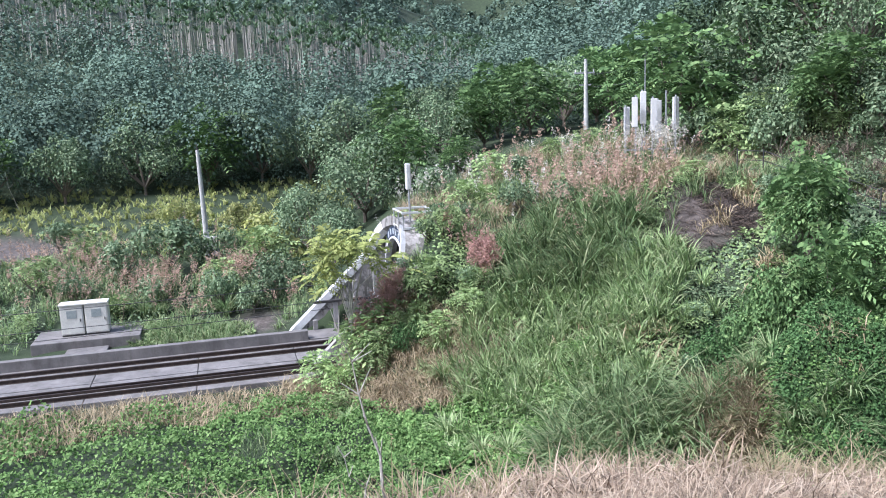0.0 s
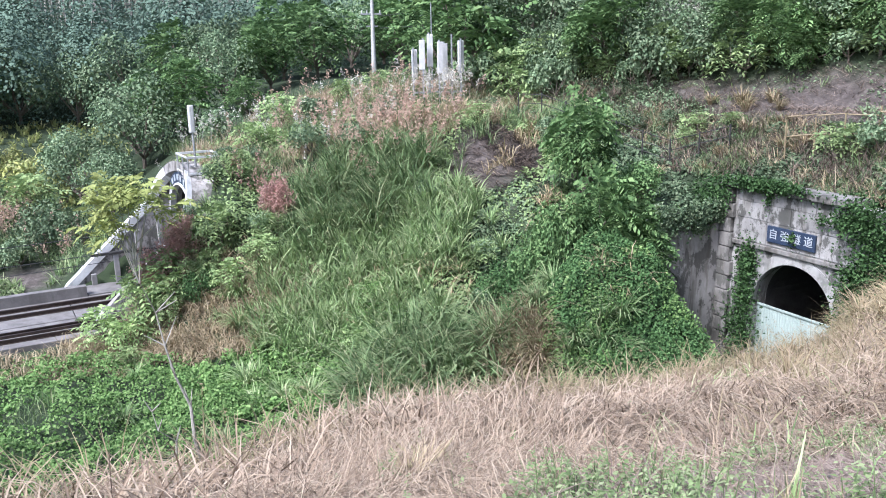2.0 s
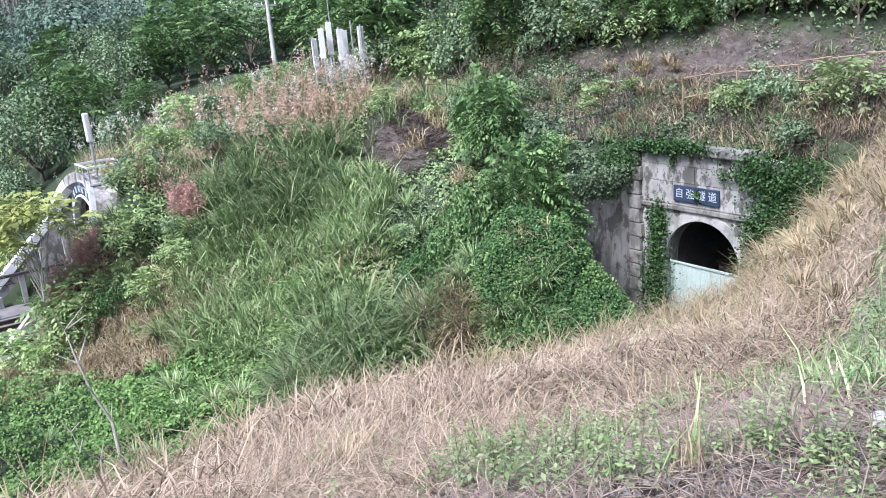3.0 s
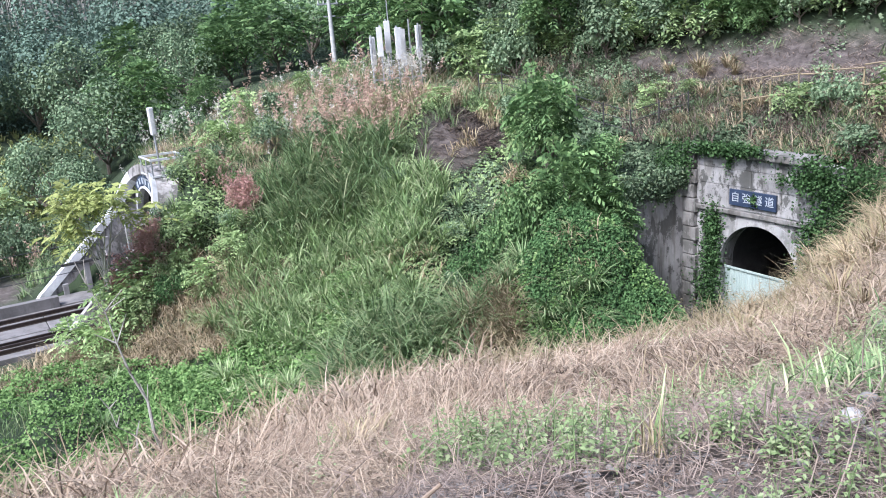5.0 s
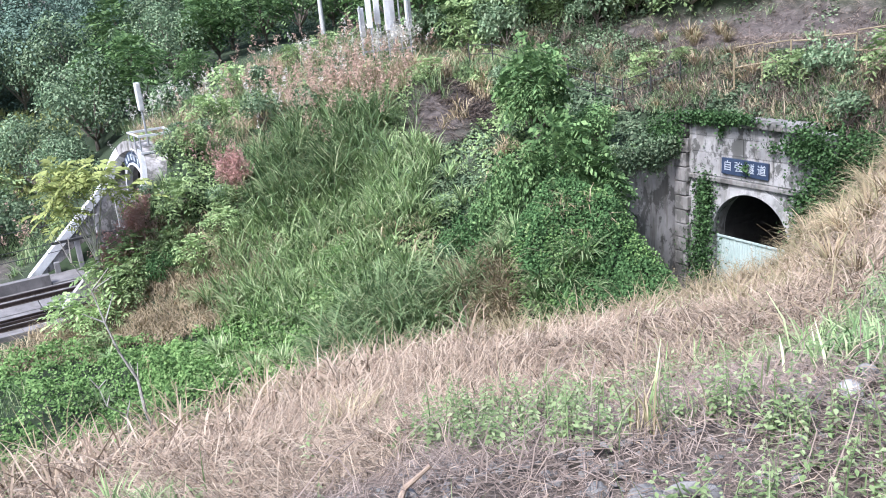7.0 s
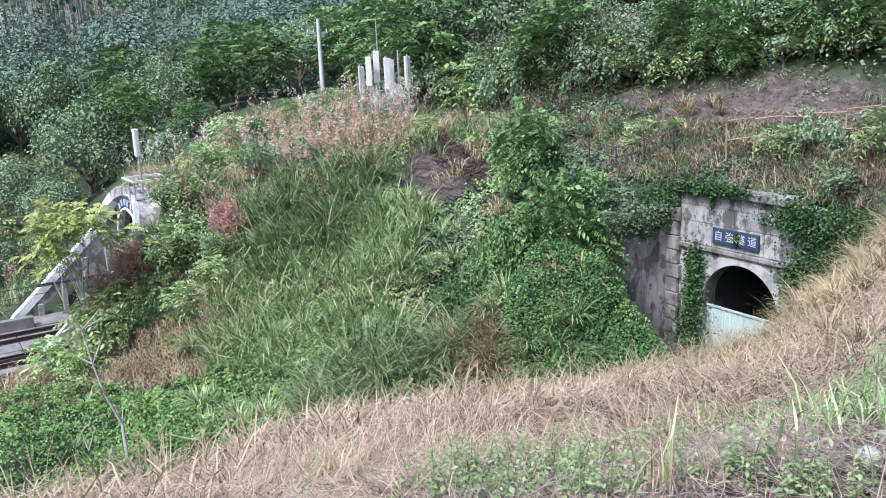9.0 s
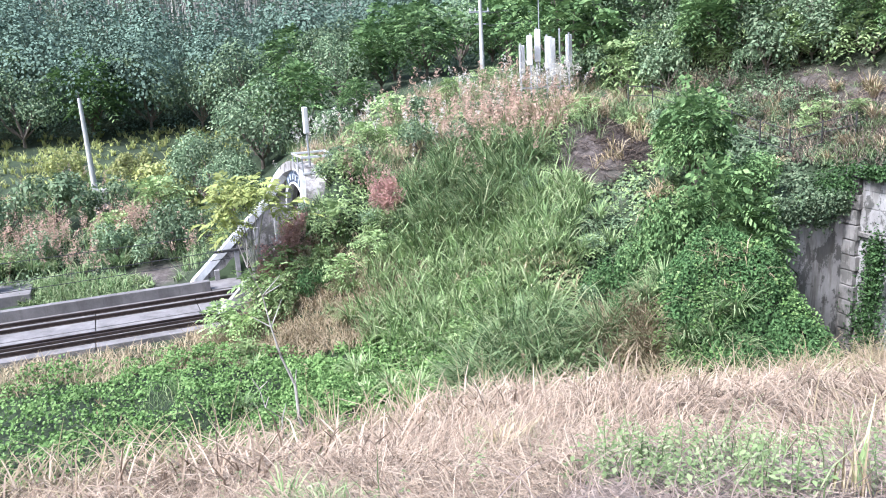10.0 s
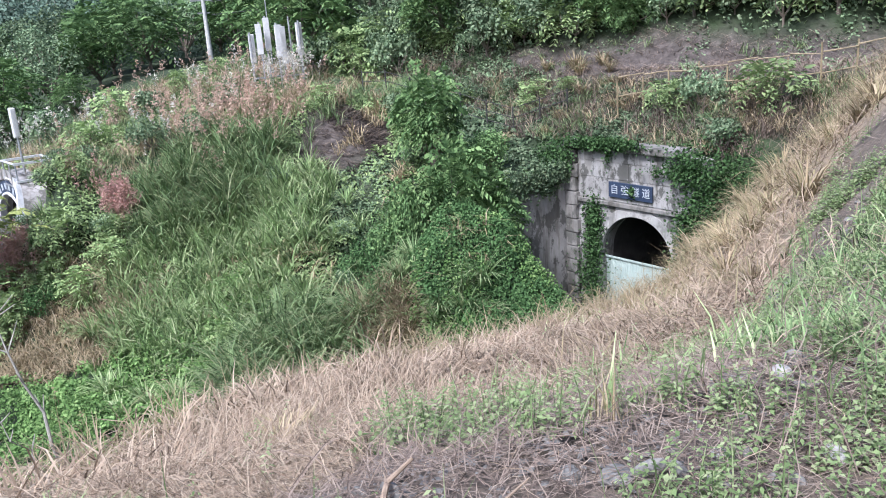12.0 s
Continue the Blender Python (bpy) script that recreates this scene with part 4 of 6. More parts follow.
# bank beyond the railway
for x, y, sc, k in ((-20.5, 56.5, 2.6, "dark"), (-23, 55, 1.9, "dark"), (-17, 57.5, 1.8, "dark"), (-14.2, 58, 2.0, "light"), (-12.5, 54, 1.7, "dark"), (-16, 53.5, 1.3, "light"),
                    (-24.5, 50.5, 1.3, "dark"), (-28, 52, 1.6, "light"), (-31, 50, 1.5, "dark"), (-27, 58, 1.5, "light"), (-19.5, 51, 1.3, "dark"), (-15.3, 51.2, 1.5, "dark"),
                    (-21, 49.6, 0.9, "light"), (-34, 55, 1.8, "dark"), (-15, 63, 2.2, "yellow"), (-12.8, 62, 2.0, "yellow"), (-17, 64.5, 1.9, "yellow"), (-22.5, 65, 1.8, "yellow"), (-11.5, 66, 2.2, "yellow"),
                    (-30, 60, 1.6, "dark"), (-26, 46.6, 0.8, "light"), (-13.0, 50.2, 1.2, "dark"), (-12.0, 51.5, 1.6, "dark"), (-9.6, 51.0, 1.5, "dark")):
    put(rp.choice(SHRUBS[k]), x, y, sc)
for x, y, sc, k in ((-9.5, 55.5, 1.05, "dark"), (-6.5, 58, 1.25, "dark"), (-11.2, 60.5, 1.1, "dark"), (-4.0, 60, 1.1, "light"), (-7.5, 63, 1.2, "dark"), (-1.0, 64, 1.1, "dark"), (-8.0, 52.6, 0.8, "dark"),
                    (2.5, 66, 1.0, "light"), (6.5, 69, 1.2, "light"), (13.5, 68, 1.2, "light"), (10, 74, 1.3, "dark"), (4, 74, 1.3, "light"), (-2.5, 72, 1.3, "dark"), (0.5, 57, 0.5, "light"),
                    (15.5, 60, 1.0, "light"), (-36, 74, 1.3, "dark"), (-30, 78, 1.4, "dark"), (-25, 82, 1.5, "light"), (-20, 84, 1.5, "dark"), (-42, 72, 1.3, "light"),
                    (-15, 84, 1.4, "dark"), (-10, 82, 1.5, "dark"), (-5, 80, 1.3, "light"), (-46, 68, 1.2, "dark"), (0, 82, 1.3, "dark"), (-33, 84, 1.6, "dark"), (7, 82, 1.4, "dark"), (14, 80, 1.4, "light")):
    put(rp.choice(TREES[k]), x, y, sc)
# wooded side over the old tunnel
for x, y, sc, k in ((13.6, 50.6, 1.5, "light"), (20.4, 42.4, 0.9, "light"), (21.5, 58, 2.1, "deep"), (25, 56.5, 2.1, "deep"), (18.2, 61, 1.9, "deep"), (28.5, 52.5, 2.0, "deep"), (16.8, 50.5, 1.35, "dark"), (19.5, 52.5, 1.5, "dark"), (15.6, 48.2, 0.75, "light"), (18.2, 46.4, 0.7, "dark"), (20.2, 44.2, 0.65, "light"), (22.2, 42.2, 0.75, "dark"),
                    (24.2, 39.8, 0.8, "dark"), (25.6, 37.8, 0.75, "light"), (27.2, 36, 0.85, "dark"), (28.4, 33.6, 0.8, "dark"), (29.8, 31.6, 0.85, "dark"), (31.0, 29.2, 0.85, "light"), (32.2, 26.8, 0.85, "dark"),
                    (33.6, 24.0, 0.9, "dark"), (22.8, 46.5, 1.0, "dark"), (25.6, 43.6, 1.0, "light"), (28.2, 40.6, 1.05, "dark"), (30.6, 37.2, 1.0, "dark"), (32.8, 33.6, 1.0, "light"), (35, 29.6, 1.0, "dark"),
                    (37, 25.6, 1.1, "dark"), (25.2, 52, 1.4, "deep"), (29, 48, 1.4, "deep"), (32.6, 43.4, 1.4, "deep"), (36, 38.4, 1.4, "deep"), (38.6, 33, 1.4, "deep"), (22, 57.5, 1.4, "light"),
                    (41, 28, 1.4, "dark"), (28, 57, 1.6, "deep"), (34, 51, 1.6, "deep"), (39, 45, 1.6, "deep"), (43, 38, 1.6, "deep"), (18, 62, 1.3, "dark"), (35.5, 21, 0.9, "dark"), (39, 20, 1.1, "light")):
    put(rp.choice(TREES[k]), x, y, sc)
# hillside shrubs
for x, y, sc, k, sz in ((12.9, 28.6, 1.7, "feather", 1.5), (14.4, 28.4, 1.5, "feather", 1.3), (13.4, 30.4, 1.6, "feather", 1.5), (11.6, 28.6, 1.3, "dense", 1.75), (10.7, 28.6, 1.2, "dense", 1.35), (9.8, 28.8, 1.1, "dense", 1.1), (9.2, 29.0, 0.9, "dense", 0.9), (10.4, 27.9, 0.9, "feather", 1.0), (8.6, 28.2, 0.7, "dense", 0.8), (9.6, 27.2, 0.8, "dense", 1.0),
                        (16.2, 30.8, 1.2, "dense", 1.0), (5.6, 40.5, 1.3, "dark", 0.9), (3.4, 41.5, 1.2, "dark", 0.9), (7.8, 43.5, 1.0, "dark", 0.9), (0.5, 45.5, 1.2, "light", 0.9), (4, 46.5, 1.2, "dark", 0.9),
                        (15.4, 45.6, 1.7, "light", 1.2), (17.4, 43.6, 1.5, "dark", 1.1), (13.8, 47.0, 1.5, "dark", 1.2), (-2.2, 36.0, 0.9, "dense", 1.0), (-0.6, 35.2, 1.0, "light", 0.9), (1.2, 36.6, 0.9, "light", 0.8),
                        (19.0, 37.6, 0.9, "dark", 0.9), (21.3, 35.2, 0.8, "light", 0.9), (22.6, 27.2, 1.0, "light", 1.0), (23.4, 25.6, 1.1, "dark", 1.0), (22.0, 23.0, 1.0, "dark", 0.9), (24.4, 23.0, 1.3, "light", 0.9),
                        (-5.4, 34.0, 0.7, "light", 0.8), (-6.2, 36.3, 1.2, "light", 1.0), (-4.4, 36.7, 1.4, "light", 1.0), (-3.4, 36.2, 1.0, "light", 1.0), (-5.2, 35.6, 1.0, "light", 1.0), (-1.2, 37.6, 1.3, "light", 1.0), (2.5, 49, 1.3, "light", 1.0), (6.4, 50, 0.9, "light", 1.0), (8.6, 52, 0.9, "light", 1.0), (-1, 51, 1.5, "dark", 1.0), (13.4, 53.5, 1.8, "light", 1.1)):
    put(rp.choice(SHRUBS[k]), x, y, sc, sz=sz)


for i in range(64):
    a_, b_ = rp.uniform(-7, 15), rp.uniform(25, 47)
    if 1.5 < float(hill_depth(np.array([a_]), np.array([b_]))[0]) and offbed(np.array([a_]), np.array([b_]))[0] and (a_ - 11.3) ** 2 + (b_ - 35.5) ** 2 > 7:
        put(rp.choice(SHRUBS[rp.choice(["light", "dark", "light"])]), a_, b_, rp.uniform(0.4, 0.85), sz=rp.uniform(0.6, 1.0))
for i in range(60):
    k_ = i / 59
    a_, b_ = 15.8 + 17.5 * k_ + rp.uniform(-0.6, 0.6), 46.6 - 24.0 * k_ + rp.uniform(-0.6, 0.6)
    put(rp.choice(SHRUBS[rp.choice(["dark", "light", "dark", "feather"])]), a_ + (1.0 if b_ > 39 else 1.8), b_ + (0.6 if b_ > 39 else 1.0), rp.uniform(0.9, 1.7), sz=rp.uniform(0.8, 1.2))
    if i % 2 and i < 26:
        put(rp.choice(SHRUBS[rp.choice(["dark", "light"])]), a_ - rp.uniform(1, 4), b_ - rp.uniform(0.5, 2.5), rp.uniform(0.4, 0.8), sz=0.8)


for sx, n_, sc, k_ in ((2.6, -10.6, 1.1, "light"), (3.8, -10.6, 1.0, "light"), (2.9, -11.8, 0.9, "light"), (5.0, -11.4, 0.8, "light"), (6.6, -8.3, 0.8, "dark"), (7.5, -7.9, 0.8, "dark"), (7.2, -9.2, 0.9, "light")):
    put(SHRUBS[k_][1], *beside_track(sx, n_), sc)


def build_lime_tree(x, y, h, spread, seed):
    """A sparse young tree with drooping compound leaves."""
    rg = np.random.default_rng(seed)
    t = thing("young_tree", pose(x, y, float(land(x, y)) - 0.2), "young tree with sparse yellow-green leaves beside the railway", "tree")
    bm = bmesh.new()
    rod(bm, (0, 0, 0), (0.1, 0, h * 0.6), 0.07, 0.04, 6)
    tips = []
    for i in range(11):
        a = rg.uniform(0, 6.28)
        q = Vector((math.cos(a) * spread * rg.uniform(0.4, 1), math.sin(a) * spread * rg.uniform(0.3, 0.8), h * rg.uniform(0.7, 1.0)))
        rod(bm, (0.05, 0, h * rg.uniform(0.3, 0.6)), q, 0.03, 0.012, 5)
        tips.append(q)
    part("trunk", bm, PALEBARK, t)
    P = np.concatenate([np.array(q) + rg.normal(0, 1, (24, 3)) * np.array([0.42, 0.42, 0.25]) for q in tips])
    v, f = sprays(P, unit(rg.normal(size=P.shape) * np.array([1, 1, 0.3])), rg.uniform(0.5, 0.9, len(P)), 5, 0.36, rg)
    solid("crown", v, f, LIME, t)


build_lime_tree(-5.0, 36.8, 6.5, 1.7, 3)


def build_bare_sapling(x, y, h, seed, label):
    rg = np.random.default_rng(seed)
    t = thing("bare_sapling", pose(x, y, float(land(x, y)) - 0.15), label, "sapling")
    p_ = Vector((0, 0, 0))
    n = 7
    bm = bmesh.new()
    rings = []

    def ring(c_, r_):
        rings.append([bm.verts.new((c_.x + r_ * math.cos(k_ * 1.0472), c_.y + r_ * math.sin(k_ * 1.0472), c_.z)) for k_ in range(6)])
    ring(p_, 0.024)
    for i in range(n):
        q_ = p_ + Vector((-0.10 * h / n * 2 + rg.normal(0, 0.06), rg.normal(0, 0.06), h / n))
        ring(q_, 0.022 * (1 - (i + 1) / (n + 1)))
        if i > 1:
            for s_ in range(2):
                e_ = q_ + Vector((rg.normal(0, 0.09), rg.normal(0, 0.09), rg.uniform(0.08, 0.25))) * (h / 2.2)
                part("twig", bm_rod(q_, e_, 0.008, 0.003, 4), PALEBARK, t)
        p_ = q_
    for A, B in zip(rings, rings[1:]):
        for k_ in range(6):
            bm.faces.new([A[k_], A[(k_ + 1) % 6], B[(k_ + 1) % 6], B[k_]])
    bm.faces.new(rings[0][::-1])
    bm.faces.new(rings[-1])
    part("stem", bm, PALEBARK, t)


build_bare_sapling(-0.5, 7.4, 2.2, 1, "leafless pale sapling standing in the grass")
build_bare_sapling(-0.7, 7.5, 1.2, 2, "leafless pale sapling standing in the grass")
build_bare_sapling(-38, 70, 6.0, 8, "leafless grey tree at the edge of the wood")

TUSSOCK = {}
for key, ma, lab in (("dark", GRASSD, "arching tussock of dark green grass"), ("green", GRASS, "arching tussock of bright green grass"), ("dry", STRAW2, "withered straw-coloured grass tussock")):
    TUSSOCK[key] = []
    for i in range(3):
        v, f = fountain(np.random.default_rng(70 + i), 80, 2.0, 0.065, 0.3)
        TUSSOCK[key].append(tagged(solid("grass_tussock", v, f, ma), lab, "grass", "hillside tussocks"))


def tussocks(key, n, cx, cy, rx, ry, lo, hi):
    k_ = 0
    while k_ < n:
        x_, y_ = rp.uniform(-1, 1), rp.uniform(-1, 1)
        if x_ * x_ + y_ * y_ > 1:
            continue
        x_, y_ = cx + rx * x_, cy + ry * y_
        k_ += 1
        if offbed(np.array([x_]), np.array([y_]))[0]:
            put(rp.choice(TUSSOCK[key]), x_, y_, rp.uniform(lo, hi), dz=-0.05)


for x_, y_, s_, k_ in ((-0.25, 3.1, 0.13, "green"), (3.35, 3.5, 0.13, "green"), (3.7, 3.3, 0.1, "green"), (0.95, 4.6, 0.18, "dry"), (1.1, 4.9, 0.2, "dry"), (5.6, 5.2, 0.22, "dry"), (6.6, 6.6, 0.3, "dry"), (7.6, 6.4, 0.34, "dry"), (8.4, 8.0, 0.34, "dry")):
    put(TUSSOCK[k_][0], x_, y_, s_, dz=-0.02)
tussocks("dry", 24, 11.0, 9.6, 4.0, 2.2, 0.25, 0.45)
tussocks("dark", 46, 5.8, 26.4, 2.9, 1.3, 0.9, 1.4)
tussocks("dark", 56, 5.2, 37.0, 3.6, 2.6, 0.7, 1.2)
rq = np.random.default_rng(77)
many = []
for x_, y_ in zip(4.6 + 6.0 * np.sqrt(rq.uniform(0, 1, 130)) * np.cos(rq.uniform(0, 6.283, 130)), 32.0 + rq.uniform(-3.6, 3.6, 130)):
    v, f = fountain(rq, 70, 2.0 * rq.uniform(0.45, 0.85), 0.05, 0.25)
    many.append((v + np.array([x_, y_, float(land(x_, y_)) - 0.03]), f))
stuff("meadow_tussocks", join(*many), GRASS, "bright green arching grass tussocks over the hillside", "grass")
tussocks("dry", 18, 9.0, 25.4, 0.9, 0.9, 0.55, 0.85)
tussocks("dry", 18, 11.5, 41.0, 4.5, 3.0, 0.5, 0.8)
tussocks("dark", 12, 11.2, 24.4, 1.6, 0.7, 0.5, 0.8)
tussocks("dark", 14, 10.4, 27.4, 0.9, 0.6, 0.6, 0.9)
tussocks("dark", 18, -1.0, 38.6, 3.0, 3.0, 0.5, 0.9)
tussocks("dark", 20, -18.0, 52.0, 8.0, 3.5, 0.6, 1.1)
tussocks("dry", 14, -4.5, 34.6, 4.6, 2.0, 0.35, 0.6)
tussocks("dark", 8, -1.6, 30.0, 4.0, 5.0, 0.3, 0.6)
tussocks("dry", 16, 21.5, 33.0, 3.5, 4.0, 0.4, 0.7)
tussocks("dry", 10, 15.0, 14.6, 2.2, 1.2, 0.4, 0.6)

# ---- carpets of grass and leaves ----


def hd(x, y):
    return hill_depth(x, y)


def trackn(x, y):
    return -(x - WX) * UY + (y - WY) * UX


def weedy(x, y):
    r = np.hypot(x, y)
    az = np.degrees(np.arctan2(x, y))
    return r < 1.6 + 0.065 * np.maximum(az, 0) + 6.0 * sstep(46, 53, az) + 0.35 * wob(x, y, 1.9, 3)


def fore(x, y):
    return (y < brow(x) + 0.4) | ((x / np.maximum(y, 0.5) > 0.84) & (np.hypot(x, y) < 23))


# flattened straw on the near slope
P = np.concatenate([scatter(190000, -11, 20, 0.9, 18, lambda x, y: fore(x, y) & (rng.uniform(size=len(x)) < np.clip(4.6 / np.hypot(x, y), 0.3, 1.0) * np.where(weedy(x, y), 0.06, 1.0) * np.clip(0.75 + 0.8 * wob(x, y, 1.7, 25), 0.12, 1))),
                    scatter(120000, -4, 6, 1.0, 6.5, lambda x, y: rng.uniform(size=len(x)) < np.where(weedy(x, y), 0.05, 0.85) * np.clip(4 / np.hypot(x, y), 0, 1))])
r = np.hypot(P[:, 0], P[:, 1])
N = len(P)
P[:, 2] += rng.uniform(0.0, 0.10, N) * (0.4 + 0.6 * sstep(2, 6, r))
az = wob(P[:, 0], P[:, 1], 1.1, 6) * 2.6 - 1.3 + rng.normal(0, 1.1, N)
stuff("dry_grass", curls(P, rng.uniform(0.14, 0.5, N) * np.minimum(0.16 + 0.13 * r, 0.8 + 0.025 * r), 0.0012 + 0.0009 * r, rng, az), STRAW, "flattened dry straw-coloured grass on the slope", "grass")
# tufts of straw that still stand
def tufts(C_, per, spread):
    P_ = np.repeat(C_, per, axis=0)
    P_[:, :2] += rng.normal(0, spread, (len(P_), 2))
    return P_


C = scatter(2600, -11, 19, 2.5, 18, lambda x, y: fore(x, y) & ~weedy(x, y) & ((wob(x, y, 0.8, 9) > 0.2) | (x / np.maximum(y, 1) > 0.75)))
P = tufts(C, 12, 0.09)
big = 1 + 0.9 * sstep(0.7, 0.95, P[:, 0] / np.maximum(P[:, 1], 1)) * sstep(5, 9, P[:, 0])
stuff("standing_dry_grass", arching(P, rng.uniform(0.22, 0.6, len(P)) * big, 0.010, (0.15, 1.25), (0.2, 0.9)), STRAW2, "clumps of tall dry grass on the slope", "grass")
# fringe along the brow
bx = rng.uniform(-6, 15, 1000)
by = brow(bx) + rng.normal(-0.2, 0.6, 1000)
C = np.stack([bx, by, land(bx, by)], 1)
P = tufts(C, 12, 0.09)
tall = np.repeat(rng.choice([0.7, 1.0, 1.7], len(C), p=[0.3, 0.38, 0.32]), 12)
stuff("grass_fringe", arching(P, rng.uniform(0.25, 0.6, len(P)) * tall, 0.012, (0.85, 1.5), (0.3, 1.0)), STRAW2, "fringe of tall drooping dry grass at the brow", "grass")
C = scatter(260, -2.5, 3.2, 4.4, 10.0, lambda x, y: (y < brow(x) + 0.2) & (y > brow(x) - 3))
P = tufts(C, 26, 0.1)
stuff("arching_dry_grass", arching(P, rng.uniform(0.3, 0.75, len(P)), 0.014, (0.8, 1.5), (0.35, 1.0)), STRAW, "heaped arching dry grass at the edge of the slope", "grass")
# a little green grass on the near slope
C = scatter(420, -8, 16, 1.6, 13, lambda x, y: fore(x, y) & (wob(x, y, 0.75, 14) > 0.45))
P = np.repeat(C, 16, axis=0)
P[:, :2] += rng.normal(0, 0.1, (len(P), 2))
stuff("green_tufts", blades(P, rng.uniform(0.12, 0.34, len(P)), 0.012, rng.uniform(0.1, 0.6, len(P)), rng.uniform(0.1, 0.5, len(P))), GRASS, "small green grass tufts among the straw", "grass")
C = scatter(1100, 2.6, 6.2, 1.4, 5.2, lambda x, y: (x / y > 1.2) & (np.hypot(x, y) > 3.0) & (np.hypot(x, y) < 6.6) & (wob(x, y, 1.2, 4) > -0.3))
P = tufts(C, 22, 0.09)
stuff("bank_greens", arching(P, rng.uniform(0.08, 0.26, len(P)), 0.009, (0.3, 1.4), (0.2, 0.8)), GRASSD, "green grass and weeds on the bank", "grass")
for gx_, gy_ in ((-0.05, 2.8), (3.1, 2.85), (2.95, 2.8)):
    C = np.column_stack([rng.normal(gx_, 0.08, 16), rng.normal(gy_, 0.07, 16)])
    P = tufts(np.column_stack([C, land(C[:, 0], C[:, 1])]), 12, 0.03)
    tagged(solid("grass_tuft", *arching(P, rng.uniform(0.08, 0.2, len(P)), 0.006, (0.6, 1.45), (0.15, 0.6)), GRASS), "fresh bright green grass tuft in the straw", "grass", "fresh tufts")
# twigs and debris
P = np.concatenate([scatter(24000, -2, 12, 0.8, 9, lambda x, y: weedy(x, y)), scatter(30000, -0.5, 3.8, 0.9, 3.2, lambda x, y: weedy(x, y))])
P[:, 2] += rng.uniform(0.01, 0.05, len(P))
stuff("dead_stalks", curls(P[::60] + np.array([0, 0, 0.03]), rng.uniform(0.2, 0.5, len(P[::60])), 0.004, rng, rng.normal(0.3, 0.9, len(P[::60]))), TWIG, "long thin dead stalks lying on the ground", "litter")
stuff("twig_litter", blades(P, rng.uniform(0.03, 0.16, len(P)) * (0.5 + 0.12 * np.hypot(P[:, 0], P[:, 1])), 0.0025 + 0.0007 * np.hypot(P[:, 0], P[:, 1]), 0.99, rng.uniform(-0.1, 0.03, len(P))), TWIG, "brown dead twigs and stalks on the ground", "litter")
# gravel and clods
P = scatter(9000, -1.0, 5, 0.9, 4.5, lambda x, y: weedy(x, y))
k = len(P)
ax = rng.uniform(0.004, 0.016, (k, 3)) * (0.7 + 0.25 * np.hypot(P[:, 0], P[:, 1]))[:, None] * np.array([1.2, 1.0, 0.7])
oct_ = np.array([[1, 0.2, 0], [-0.2, 1, 0.1], [-1, -0.1, 0], [0.1, -1, 0.1], [0.1, 0, 1], [0, 0, -1.0]])
V = P[:, None, :] + oct_[None] * ax[:, None, :] * rng.uniform(0.75, 1.25, (k, 6, 3))
F = np.array([[0, 1, 4], [1, 2, 4], [2, 3, 4], [3, 0, 4]])
stuff("gravel", (V.reshape(-1, 3), (np.arange(k)[:, None, None] * 6 + F[None]).reshape(-1, 3)), STONE, "loose grey gravel and clods in the litter", "gravel")
# leafy weeds
C = np.concatenate([scatter(9000, -1, 7, 0.9, 5.5, lambda x, y: weedy(x * 0.84, y * 0.84) & (x > 0.35) & (np.hypot(x, y) > 1.5) & (wob(x, y, 2.6, 8) > np.where(np.hypot(x, y) < 2.9, -0.1, 0.25))), scatter(1700, 3, 12, 2, 9, lambda x, y: weedy(x, y) & (wob(x, y, 2.2, 3) > 0.2)),
                    scatter(160, -3, 9, 2, 6, lambda x, y: ~weedy(x, y))])
def weed_leaves(C_, nodes=8):
    """Low weeds: opposite pairs of pointed leaves up a short stem."""
    M = len(C_)
    h_ = rng.uniform(0.07, 0.26, M)
    a0 = rng.uniform(0, 6.283, M)
    ln = rng.uniform(0.02, 0.036, M) * (0.8 + 0.1 * np.hypot(C_[:, 0], C_[:, 1]))
    tilt = rng.normal(0, 0.12, (M, 2))
    vs = []
    for k_ in range(nodes):
        u = (k_ + 0.6) / nodes
        q = C_ + np.column_stack([tilt * h_[:, None], h_]) * u
        for sgn in range(3 if k_ == nodes - 1 else 2):
            a = a0 + k_ * 1.57 + sgn * (math.pi if k_ < nodes - 1 else 2.09) + rng.normal(0, 0.3, M)
            out_ = np.column_stack([np.cos(a), np.sin(a), rng.uniform(-0.35, 0.45, M)])
            sd_ = np.column_stack([-np.sin(a), np.cos(a), rng.normal(0, 0.2, M)])
            L_ = (ln * (1.25 - 0.6 * u) * rng.uniform(0.7, 1.2, M))[:, None]
            v = np.empty((M, 4, 3))
            v[:, 0] = q + out_ * L_ * 0.12
            v[:, 1] = q + out_ * L_ * 0.55 + sd_ * L_ * 0.27
            v[:, 2] = q + out_ * L_ * 1.1 - np.array([0, 0, 0.25]) * L_
            v[:, 3] = q + out_ * L_ * 0.55 - sd_ * L_ * 0.27
            vs.append(v)
    v = np.concatenate(vs).reshape(-1, 3)
    return v, np.arange(len(v)).reshape(-1, 4)


stuff("leafy_weeds", weed_leaves(C), WEED, "low green leafy weeds among stones", "weeds")
S = C[::2].repeat(2, axis=0)
S[:, :2] += rng.normal(0, 0.03, (len(S), 2))
stuff("weed_stalks", blades(S, rng.uniform(0.1, 0.3, len(S)), 0.005, rng.uniform(0.0, 0.4, len(S)), 0.1), WEED, "thin green stalks of low weeds", "weeds")


